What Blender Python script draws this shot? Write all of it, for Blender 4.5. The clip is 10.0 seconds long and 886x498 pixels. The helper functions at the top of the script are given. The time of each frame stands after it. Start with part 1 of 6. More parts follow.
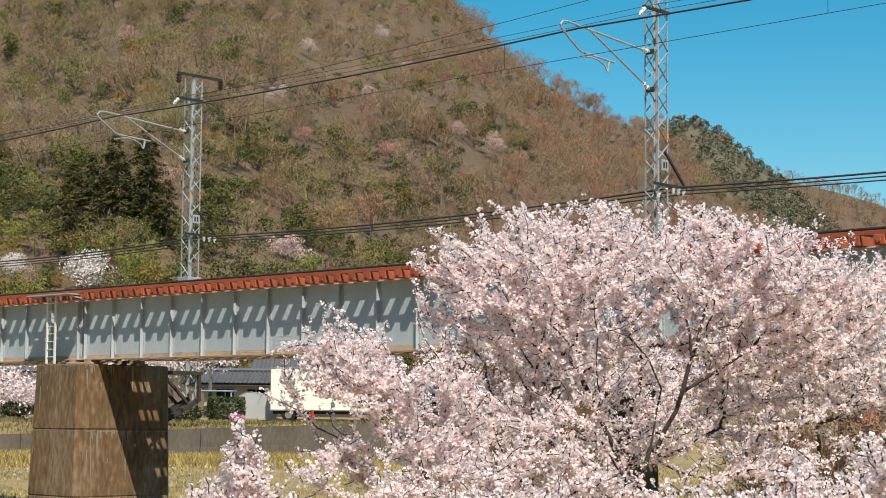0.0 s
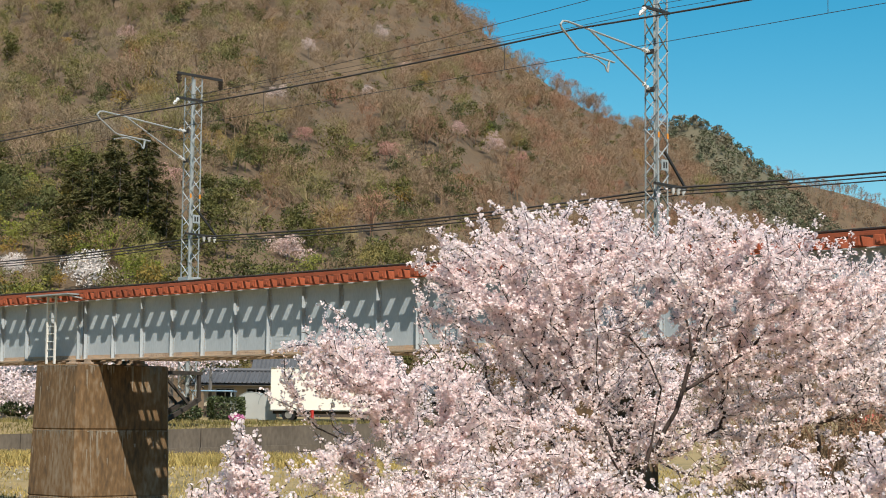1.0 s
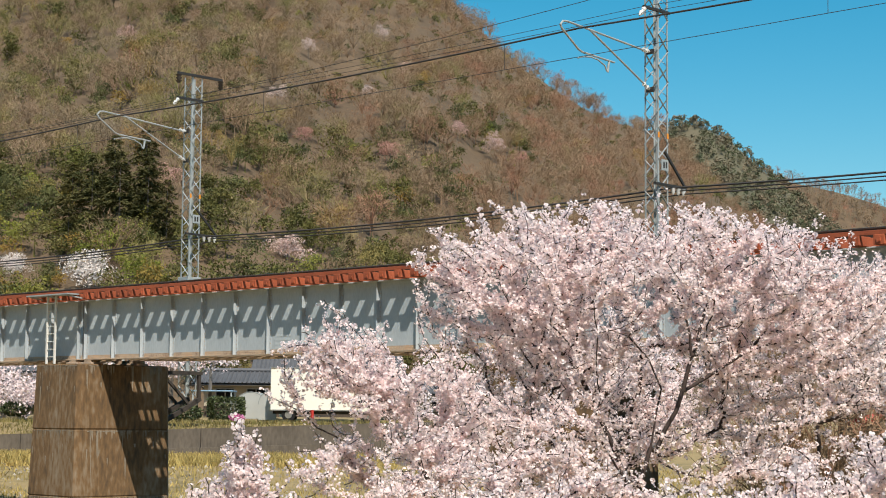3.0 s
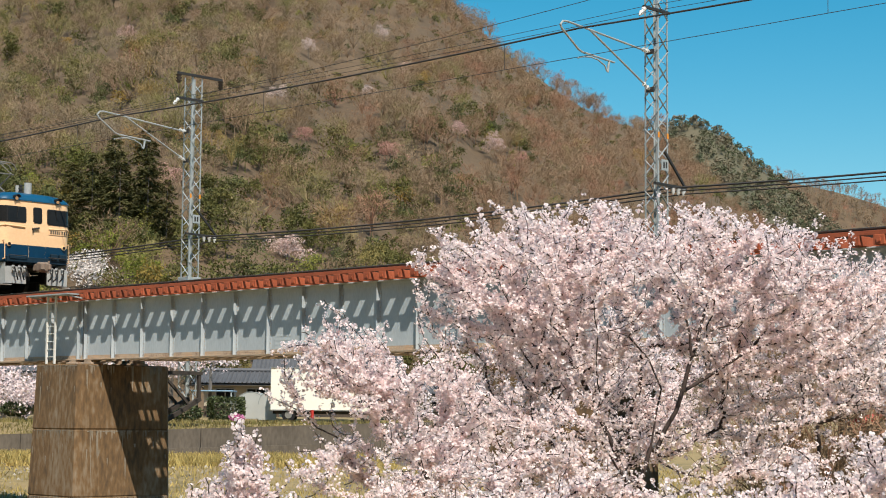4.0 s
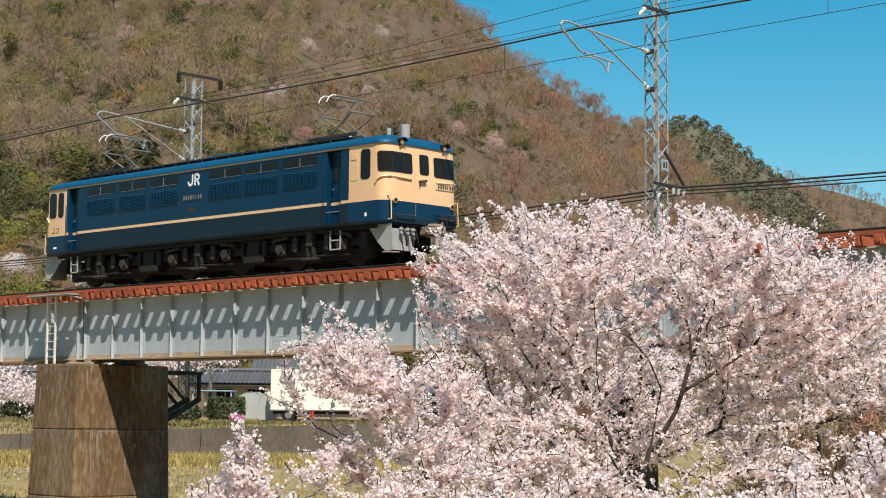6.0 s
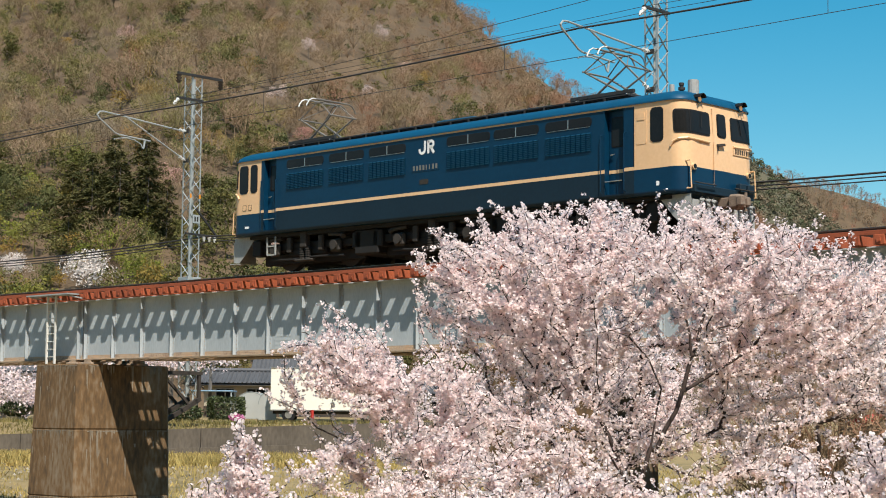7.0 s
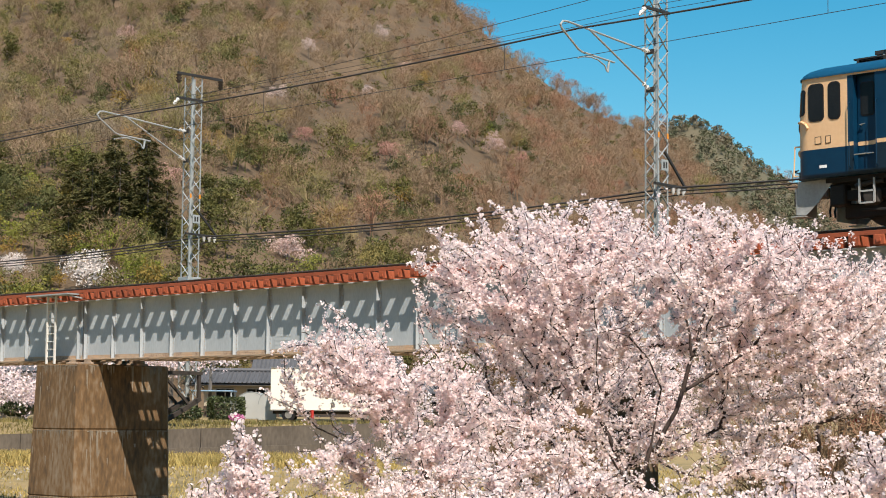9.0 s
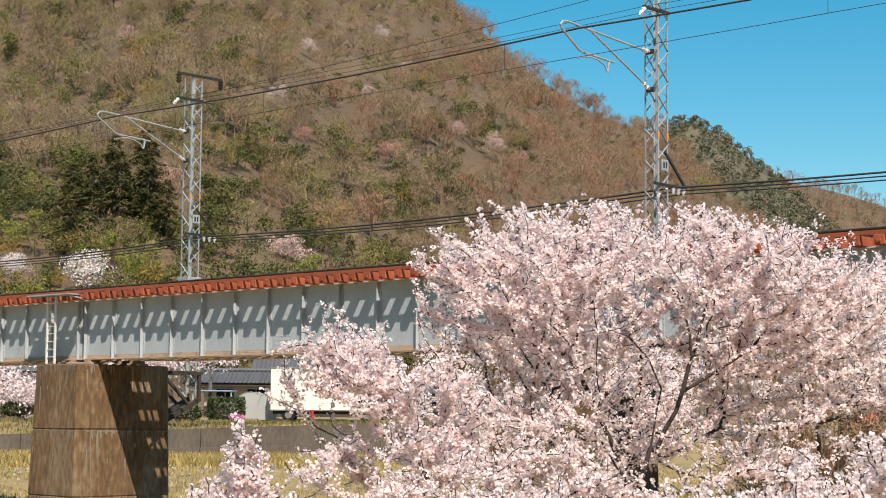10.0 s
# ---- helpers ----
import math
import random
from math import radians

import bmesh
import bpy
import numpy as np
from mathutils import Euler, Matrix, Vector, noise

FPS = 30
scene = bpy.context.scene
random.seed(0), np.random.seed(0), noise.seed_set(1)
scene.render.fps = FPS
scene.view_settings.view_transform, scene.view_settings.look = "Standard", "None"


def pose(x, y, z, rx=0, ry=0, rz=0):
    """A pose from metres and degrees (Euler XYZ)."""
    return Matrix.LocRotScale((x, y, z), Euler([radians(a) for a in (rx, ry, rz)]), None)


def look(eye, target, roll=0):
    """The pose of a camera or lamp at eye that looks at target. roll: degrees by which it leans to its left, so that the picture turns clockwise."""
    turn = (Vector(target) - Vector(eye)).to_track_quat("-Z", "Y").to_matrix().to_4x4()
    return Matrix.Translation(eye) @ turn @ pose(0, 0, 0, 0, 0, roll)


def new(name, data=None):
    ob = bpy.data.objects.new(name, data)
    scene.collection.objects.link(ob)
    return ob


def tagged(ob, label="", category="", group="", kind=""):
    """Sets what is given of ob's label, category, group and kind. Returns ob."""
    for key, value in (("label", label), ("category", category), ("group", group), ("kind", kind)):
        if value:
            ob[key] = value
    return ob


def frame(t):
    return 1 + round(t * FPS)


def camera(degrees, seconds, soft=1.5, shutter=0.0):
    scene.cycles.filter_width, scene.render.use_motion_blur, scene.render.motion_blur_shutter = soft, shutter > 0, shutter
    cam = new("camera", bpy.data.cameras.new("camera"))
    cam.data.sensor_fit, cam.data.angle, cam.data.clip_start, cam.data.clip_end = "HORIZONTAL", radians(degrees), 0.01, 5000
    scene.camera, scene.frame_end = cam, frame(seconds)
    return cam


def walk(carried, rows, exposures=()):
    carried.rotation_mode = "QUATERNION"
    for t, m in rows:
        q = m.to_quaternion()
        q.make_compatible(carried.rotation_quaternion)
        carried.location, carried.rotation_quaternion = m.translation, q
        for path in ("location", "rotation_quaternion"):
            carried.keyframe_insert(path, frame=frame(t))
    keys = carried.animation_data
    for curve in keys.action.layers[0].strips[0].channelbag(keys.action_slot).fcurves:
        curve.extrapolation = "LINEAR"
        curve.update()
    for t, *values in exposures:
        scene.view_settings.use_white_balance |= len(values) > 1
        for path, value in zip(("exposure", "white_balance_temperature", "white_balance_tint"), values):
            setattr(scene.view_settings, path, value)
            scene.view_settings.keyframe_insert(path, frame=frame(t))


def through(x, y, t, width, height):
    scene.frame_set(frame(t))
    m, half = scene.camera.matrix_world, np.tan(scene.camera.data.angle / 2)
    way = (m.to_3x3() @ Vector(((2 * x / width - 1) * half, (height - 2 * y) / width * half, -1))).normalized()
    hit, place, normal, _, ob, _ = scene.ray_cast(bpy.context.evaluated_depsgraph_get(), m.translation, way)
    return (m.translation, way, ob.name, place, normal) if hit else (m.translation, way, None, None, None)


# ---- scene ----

# ---- camera ----
YAW, EYE = radians(-44.002), (0.0, -32.522, -3.935)
cam = camera(28.364, 10.0, soft=1.0)
AIM = (EYE[0] + math.sin(YAW) * 100, EYE[1] + math.cos(YAW) * 100, EYE[2] + 100 * math.tan(radians(5.4314)))
SHOT = look(EYE, AIM, 0.4617)
walk(cam, [(0.0, SHOT), (10.0, SHOT)], exposures=[(0.0, 0.44, 6500, 10), (7.2, 0.44, 6500, 10), (8.0, 0.55, 6650, 13), (9.0, 0.58, 6700, 14), (10.0, 0.56, 6700, 14)])

# ---- light ----
SUN = Vector((0.62, -0.36, 1.0)).normalized()
world = bpy.data.worlds.new("sky")
scene.world = world
world.use_nodes = True
wn, wl = world.node_tree.nodes, world.node_tree.links
sky = wn.new("ShaderNodeTexSky")
sky.sky_type, sky.sun_disc = "NISHITA", False
sky.sun_elevation = math.asin(SUN.z)
sky.sun_rotation = math.atan2(SUN.x, SUN.y)
sky.air_density, sky.dust_density, sky.ozone_density = 1.0, 0.4, 2.0
tone = wn.new("ShaderNodeHueSaturation")
tone.inputs["Saturation"].default_value, tone.inputs["Hue"].default_value = 1.55, 0.475
wl.new(sky.outputs[0], tone.inputs["Color"])
wl.new(tone.outputs[0], wn["Background"].inputs[0])
wn["Background"].inputs[1].default_value = 0.087
sun = new("sun", bpy.data.lights.new("sun", "SUN"))
sun.data.energy, sun.data.angle, sun.data.color = 5.0, radians(0.55), (1.0, 0.93, 0.82)
sun.matrix_world = look(SUN * 60, (0, 0, 0))


# ---- plan helpers ----
def spot(a, d, z=0.0):
    """A place a metres to the right of and d metres ahead of the camera's foot, along its heading."""
    c, s = math.cos(YAW), math.sin(YAW)
    return Vector((EYE[0] + a * c + d * s, EYE[1] - a * s + d * c, z))


def heading(a_dir=0.0):
    return -math.degrees(YAW) + a_dir


# ---- materials ----
def mat(name, a, b=None, rough=0.7, metal=0.0, big=1.5, fine=25.0, weight=0.5, bump=0.15, depth=0.02,
        stretch=(1, 1, 1), island=0.0, each=0.0, spec=0.5, coat=0.0, c=None, world_space=False, contrast=(0.3, 0.7), through=0.0):
    m = bpy.data.materials.new(name)
    m.use_nodes = True
    n, l = m.node_tree.nodes, m.node_tree.links
    p = n["Principled BSDF"]
    p.inputs["Roughness"].default_value, p.inputs["Metallic"].default_value = rough, metal
    p.inputs["Specular IOR Level"].default_value = spec
    p.inputs["Coat Weight"].default_value = coat
    if b is None:
        b = tuple(v * 0.72 for v in a)
    if world_space:
        place = n.new("ShaderNodeNewGeometry").outputs["Position"]
    else:
        place = n.new("ShaderNodeTexCoord").outputs["Object"]
    mp = n.new("ShaderNodeMapping")
    mp.inputs["Scale"].default_value = stretch
    l.new(place, mp.inputs[0])
    n1, n2 = n.new("ShaderNodeTexNoise"), n.new("ShaderNodeTexNoise")
    for t, s, dt in ((n1, big, 5.0), (n2, fine, 6.0)):
        t.inputs["Scale"].default_value, t.inputs["Detail"].default_value = s, dt
        l.new(mp.outputs[0], t.inputs["Vector"])
    mx = n.new("ShaderNodeMix")
    mx.inputs[0].default_value = weight
    l.new(n1.outputs[0], mx.inputs[2])
    l.new(n2.outputs[0], mx.inputs[3])
    ramp = n.new("ShaderNodeValToRGB")
    ramp.color_ramp.elements[0].position, ramp.color_ramp.elements[1].position = contrast
    ramp.color_ramp.elements[0].color, ramp.color_ramp.elements[1].color = (*a, 1), (*b, 1)
    if c is not None:
        e = ramp.color_ramp.elements.new(0.5 * (contrast[0] + contrast[1]))
        e.color = (*c, 1)
    l.new(mx.outputs[0], ramp.inputs[0])
    out = ramp.outputs[0]
    if island or each:
        hsv = n.new("ShaderNodeHueSaturation")
        mr = n.new("ShaderNodeMapRange")
        k = island or each
        mr.inputs["To Min"].default_value, mr.inputs["To Max"].default_value = 1 - k, 1 + k
        if island:
            l.new(n.new("ShaderNodeNewGeometry").outputs["Random Per Island"], mr.inputs[0])
        else:
            l.new(n.new("ShaderNodeObjectInfo").outputs["Random"], mr.inputs[0])
        l.new(mr.outputs[0], hsv.inputs["Value"])
        l.new(out, hsv.inputs["Color"])
        out = hsv.outputs[0]
    l.new(out, p.inputs["Base Color"])
    if bump:
        bp = n.new("ShaderNodeBump")
        bp.inputs["Strength"].default_value, bp.inputs["Distance"].default_value = bump, depth
        l.new(n2.outputs[0], bp.inputs["Height"])
        l.new(bp.outputs[0], p.inputs["Normal"])
    if through:
        tr = n.new("ShaderNodeBsdfTranslucent")
        ms = n.new("ShaderNodeMixShader")
        ms.inputs[0].default_value = through
        l.new(out, tr.inputs[0])
        l.new(p.outputs[0], ms.inputs[1])
        l.new(tr.outputs[0], ms.inputs[2])
        l.new(ms.outputs[0], n["Material Output"].inputs[0])
    return m


M = {}
M["girder"] = mat("grey_girder_paint", (0.46, 0.50, 0.52), (0.31, 0.35, 0.375), rough=0.55, big=0.9, fine=14, stretch=(1.6, 1, 0.5), bump=0.06)
M["rusty"] = mat("rust_stained_steel", (0.46, 0.26, 0.13), (0.15, 0.065, 0.035), rough=0.8, big=3, fine=30, c=(0.42, 0.33, 0.24))
M["sleeper"] = mat("red_brown_sleeper", (0.40, 0.095, 0.034), (0.22, 0.05, 0.022), rough=0.75, big=2.2, fine=30, each=0.25, bump=0.2)
M["rail"] = mat("rail_steel", (0.10, 0.065, 0.045), (0.05, 0.035, 0.03), rough=0.55, metal=0.4, big=3, fine=40)
M["railtop"] = mat("worn_rail_head", (0.55, 0.54, 0.52), rough=0.25, metal=1.0, bump=0.02)
M["pier"] = mat("weathered_pier_concrete", (0.26, 0.21, 0.15), (0.034, 0.025, 0.017), rough=0.9, big=0.8, fine=9, stretch=(0.9, 0.9, 0.32), c=(0.15, 0.086, 0.036), bump=0.45, depth=0.03)
M["galv"] = mat("galvanised_steel", (0.44, 0.47, 0.47), (0.30, 0.33, 0.33), rough=0.5, metal=0.3, big=4, fine=40, bump=0.04)
M["wire"] = mat("dark_cable", (0.045, 0.04, 0.038), rough=0.6, bump=0)
M["porcelain"] = mat("white_porcelain", (0.75, 0.76, 0.74), (0.6, 0.6, 0.58), rough=0.2, bump=0.0)
M["darkpor"] = mat("brown_porcelain", (0.09, 0.075, 0.07), rough=0.25, bump=0)
M["darksteel"] = mat("dark_steel", (0.045, 0.043, 0.042), (0.02, 0.02, 0.02), rough=0.6, metal=0.3)
M["bracket"] = mat("dark_rusty_steel", (0.050, 0.038, 0.030), (0.022, 0.018, 0.015), rough=0.85, big=3, fine=25)
M["amber"] = mat("orange_band_paint", (0.75, 0.30, 0.03), (0.55, 0.20, 0.02), rough=0.6)
M["white"] = mat("white_paint", (0.74, 0.73, 0.68), (0.6, 0.59, 0.54), rough=0.5, big=1.2, fine=20, bump=0.05)
M["concrete"] = mat("stained_concrete", (0.155, 0.128, 0.098), (0.055, 0.045, 0.034), rough=0.92, big=0.6, fine=7, stretch=(1, 1, 0.35), bump=0.3)
M["earth"] = mat("bank_earth_and_grass", (0.21, 0.155, 0.075), (0.10, 0.085, 0.033), rough=0.95, big=0.12, fine=1.5, c=(0.25, 0.185, 0.085), world_space=True, bump=0.5, depth=0.1)
M["farfloor"] = mat("far_wooded_floor", (0.075, 0.075, 0.042), (0.12, 0.095, 0.06), rough=0.95, big=0.012, fine=0.12, world_space=True, bump=0.4, depth=1.0)
M["litter"] = mat("leaf_litter", (0.135, 0.088, 0.048), (0.062, 0.042, 0.023), rough=0.95, big=0.05, fine=0.8, world_space=True, bump=0.4, depth=0.3)


# ---- mesh helpers ----
def link(bm, name, material, parent=None, label="", m=None, smooth=False):
    me = bpy.data.meshes.new(name)
    bm.to_mesh(me)
    bm.free()
    mats = material if isinstance(material, (list, tuple)) else [material]
    for k in mats:
        me.materials.append(k)
    if smooth:
        me.polygons.foreach_set("use_smooth", [True] * len(me.polygons))
    ob = new(name, me)
    if parent is not None:
        ob.parent = parent
    if m is not None:
        ob.matrix_local = m
    if label:
        ob["label"] = label
    return ob


def part(name, bm, material, parent, label="", smooth=False, m=None):
    return link(bm, name, material, parent, label, m, smooth)


def again(ob, m, parent=None):
    """Another object on the same mesh, as a part of the same thing."""
    o = bpy.data.objects.new(ob.name.split(".")[0], ob.data)
    scene.collection.objects.link(o)
    o.parent = parent or ob.parent
    o.matrix_local = m
    for k in ("label", "kind"):
        if k in ob:
            o[k] = ob[k]
    return o


def thing(name, label, category, m=None, group="", kind=""):
    e = new(name)
    e.empty_display_size = 0.3
    if m is not None:
        e.matrix_world = m
    return tagged(e, label, category, group, kind)


def box(bm, x0, x1, y0, y1, z0, z1, bevel=0.0, index=0):
    r = bmesh.ops.create_cube(bm, size=1.0, matrix=Matrix.Translation(((x0 + x1) / 2, (y0 + y1) / 2, (z0 + z1) / 2)) @ Matrix.Diagonal((abs(x1 - x0), abs(y1 - y0), abs(z1 - z0), 1)))
    fs = list({f for v in r["verts"] for f in v.link_faces})
    for f in fs:
        f.material_index = index
    if bevel:
        es = list({e for v in r["verts"] for e in v.link_edges})
        bmesh.ops.bevel(bm, geom=es, offset=bevel, segments=1, affect="EDGES", profile=0.5)
    return bm


def boxm(*a, **k):
    return box(bmesh.new(), *a, **k)


def rod(bm, p, q, r, r2=None, n=8, index=0):
    p, q = Vector(p), Vector(q)
    d = q - p
    res = bmesh.ops.create_cone(bm, cap_ends=True, segments=n, radius1=r, radius2=r if r2 is None else r2, depth=d.length,
                                matrix=Matrix.Translation((p + q) / 2) @ d.to_track_quat("Z", "Y").to_matrix().to_4x4())
    for f in {f for v in res["verts"] for f in v.link_faces}:
        f.material_index = index
    return bm


def bar(bm, p, q, w, h):
    """A flat steel bar of section w by h from p to q."""
    p, q = Vector(p), Vector(q)
    d = q - p
    bmesh.ops.create_cube(bm, size=1.0, matrix=Matrix.Translation((p + q) / 2) @ d.to_track_quat("Z", "Y").to_matrix().to_4x4() @ Matrix.Diagonal((w, h, d.length, 1)))
    return bm


def tube(bm, pts, r, n=6):
    for p, q in zip(pts[:-1], pts[1:]):
        rod(bm, p, q, r, n=n)
    return bm


def arrays(name, verts, faces_flat, size, material, index=None):
    """A mesh from arrays of equal polygons (size corners each)."""
    me = bpy.data.meshes.new(name)
    n = len(faces_flat) // size
    me.vertices.add(len(verts))
    me.vertices.foreach_set("co", np.asarray(verts, dtype=np.float32).ravel())
    me.loops.add(len(faces_flat))
    me.loops.foreach_set("vertex_index", np.asarray(faces_flat, dtype=np.int32))
    me.polygons.add(n)
    me.polygons.foreach_set("loop_start", np.arange(0, n * size, size, dtype=np.int32))
    me.polygons.foreach_set("loop_total", np.full(n, size, dtype=np.int32))
    for k in (material if isinstance(material, (list, tuple)) else [material]):
        me.materials.append(k)
    if index is not None:
        me.polygons.foreach_set("material_index", np.asarray(index, dtype=np.int32))
    me.update(calc_edges=True)
    return me


# ---- ground, hills ----
def smooth(x, lo, hi):
    t = np.clip((x - lo) / (hi - lo), 0, 1)
    return t * t * (3 - 2 * t)


def wave(a, d, s, seed):
    """Gentle relief from a few crossing sines."""
    r = np.random.RandomState(seed)
    out = np.zeros_like(a)
    for k in range(6):
        ang, ph, f = r.uniform(0, 6.28), r.uniform(0, 6.28), (1 + 0.7 * k) / s
        out += np.sin((a * math.cos(ang) + d * math.sin(ang)) * f * 6.28 + ph) / (1 + 0.8 * k)
    return out


HILL_FOOT = 190.0


def ridge_dist(b):
    """How far off the ridge of the wooded spur lies, by bearing."""
    return np.interp(b, [-0.6, -0.25, 0.0, 0.13, 0.25], [800, 760, 700, 600, 470])


def near_hill(a, d):
    """The wooded hill behind the houses: a spur that falls to the right."""
    b = a / np.maximum(d, 1.0)
    dr = ridge_dist(b)
    rise = np.interp(b, [-0.6, -0.3, -0.1, 0.0, 0.0139, 0.0304, 0.0436, 0.0649, 0.0829, 0.0992, 0.1155, 0.1298, 0.148, 0.1674, 0.1867, 0.206, 0.232, 0.26],
                     [0.30, 0.35, 0.32, 0.245, 0.229, 0.214, 0.2015, 0.188, 0.1765, 0.170, 0.1645, 0.156, 0.138, 0.119, 0.100, 0.081, 0.055, 0.02])
    top = EYE[2] + dr * rise
    t = np.clip((d - HILL_FOOT) / (dr - HILL_FOOT), 0, 1.6)
    up = np.where(t <= 1, 0.86 * t + 0.14 * t * t, 1 - (t - 1) * 1.1)
    gully = wave(b * 700, d * 0.35, 130, 3) * 5.5 * np.clip(t * 2, 0, 1) * np.clip(1.9 - 2 * t, 0, 1)
    z = -4.3 + (top + 4.3) * up + gully
    return np.where(d < HILL_FOOT, -9.0, np.maximum(z, -8))


def far_hill(a, d):
    """The darker hill behind the spur."""
    rise = np.interp(a / np.maximum(d, 1.0), [-0.1, 0.0698, 0.1155, 0.1302, 0.1448, 0.1627, 0.1773, 0.1935, 0.2064, 0.2224, 0.2417, 0.2705, 0.36],
                     [0.15, 0.160, 0.164, 0.168, 0.1665, 0.161, 0.148, 0.1365, 0.125, 0.1115, 0.096, 0.077, 0.03])
    t = (d - 740) / 410.0
    up = np.where(t <= 1, np.clip(t, 0, 1), 1 - (t - 1) * 0.6)
    return -6 + (EYE[2] + 1150 * rise + 6) * up + wave(a, d, 150, 8) * 3.0 * np.clip(t, 0, 1) * np.clip(1.6 - t, 0, 1)


def last_hill(a, d):
    rise = np.interp(a / np.maximum(d, 1.0), [0.0, 0.1674, 0.2064, 0.2258, 0.2543, 0.2807, 0.4], [0.165, 0.143, 0.135, 0.131, 0.1225, 0.114, 0.06])
    t = (d - 1400) / 500.0
    up = np.where(t <= 1, np.clip(t, 0, 1), 1 - (t - 1) * 0.6)
    return -6 + (EYE[2] + 1900 * rise + 6) * up


def plain(a, d):
    """Bank by the camera, river bed, yard level behind the wall."""
    z = -5.6 - 1.6 * smooth(d, 27, 40) + 1.15 * smooth(d, 62, 90) + 1.6 * smooth(d, 89.0, 93.5) + 0.35 * smooth(d, 94, 104)
    z = z + wave(a, d, 23, 5) * 0.10 * smooth(d, 5, 20) * (1 - smooth(d, 80, 95))
    return z - 2.5 * smooth(d, 1200, 2500)


def sheet(name, fn, a0, a1, na, d0, d1, nd, material, label, log=False):
    A = np.linspace(a0, a1, na)
    D = np.geomspace(d0, d1, nd) if log else np.linspace(d0, d1, nd)
    aa, dd = np.meshgrid(A, D)
    if log:
        aa = aa * (1.5 + dd / 30)
    zz = fn(aa, dd)
    c, s = math.cos(YAW), math.sin(YAW)
    v = np.stack([EYE[0] + aa * c + dd * s, EYE[1] - aa * s + dd * c, zz], -1).reshape(-1, 3)
    i = (np.arange(nd - 1)[:, None] * na + np.arange(na - 1)[None]).ravel()
    f = np.stack([i, i + 1, i + 1 + na, i + na], -1).ravel()
    me = arrays(name, v, f, 4, material)
    me.polygons.foreach_set("use_smooth", [True] * len(me.polygons))
    return tagged(new(name, me), label, "ground", kind="structure")


def rear_sky_block(a, d):
    """An added slope behind the camera, out of view, that blocks low sky light."""
    t = np.clip((-d - 45) / 150.0, 0, 1)
    return -5.7 + 105 * t ** 0.9 + wave(a, d, 60, 21) * 2 * t


sheet("ground", plain, -60, 60, 121, 0.6, 3500, 170, M["earth"], "dry grass and gravel river bank ground", log=True)
# the land behind the camera, to the horizon
bm = bmesh.new()
vs = [bm.verts.new(spot(a, d, -5.63)) for a, d in ((-3000, 1.2), (3000, 1.2), (3000, -3000), (-3000, -3000))]
bm.faces.new(vs)
tagged(link(bm, "ground", M["earth"]), "dry grassy bank behind the camera", "ground", kind="structure")
sheet("hillside", near_hill, -480, 250, 160, 185, 980, 150, M["litter"], "steep hillside with brown leaf litter")
sheet("hillside", far_hill, -100, 450, 90, 740, 1600, 80, M["farfloor"], "distant wooded hillside")
sheet("hillside", last_hill, 60, 800, 60, 1400, 2500, 50, M["litter"], "farthest wooded hillside")
# unseen slope, added to darken the shade on faces towards the camera
sheet("hillside", rear_sky_block, -420, 420, 60, -45, -260, 24, M["litter"], "added unseen slope behind the camera that cuts sky light")


# ---- railway bridge ----
SPAN, JOINT = 19.33, -46.09
GY, TOP, BOT = 0.86, -0.45, -2.30


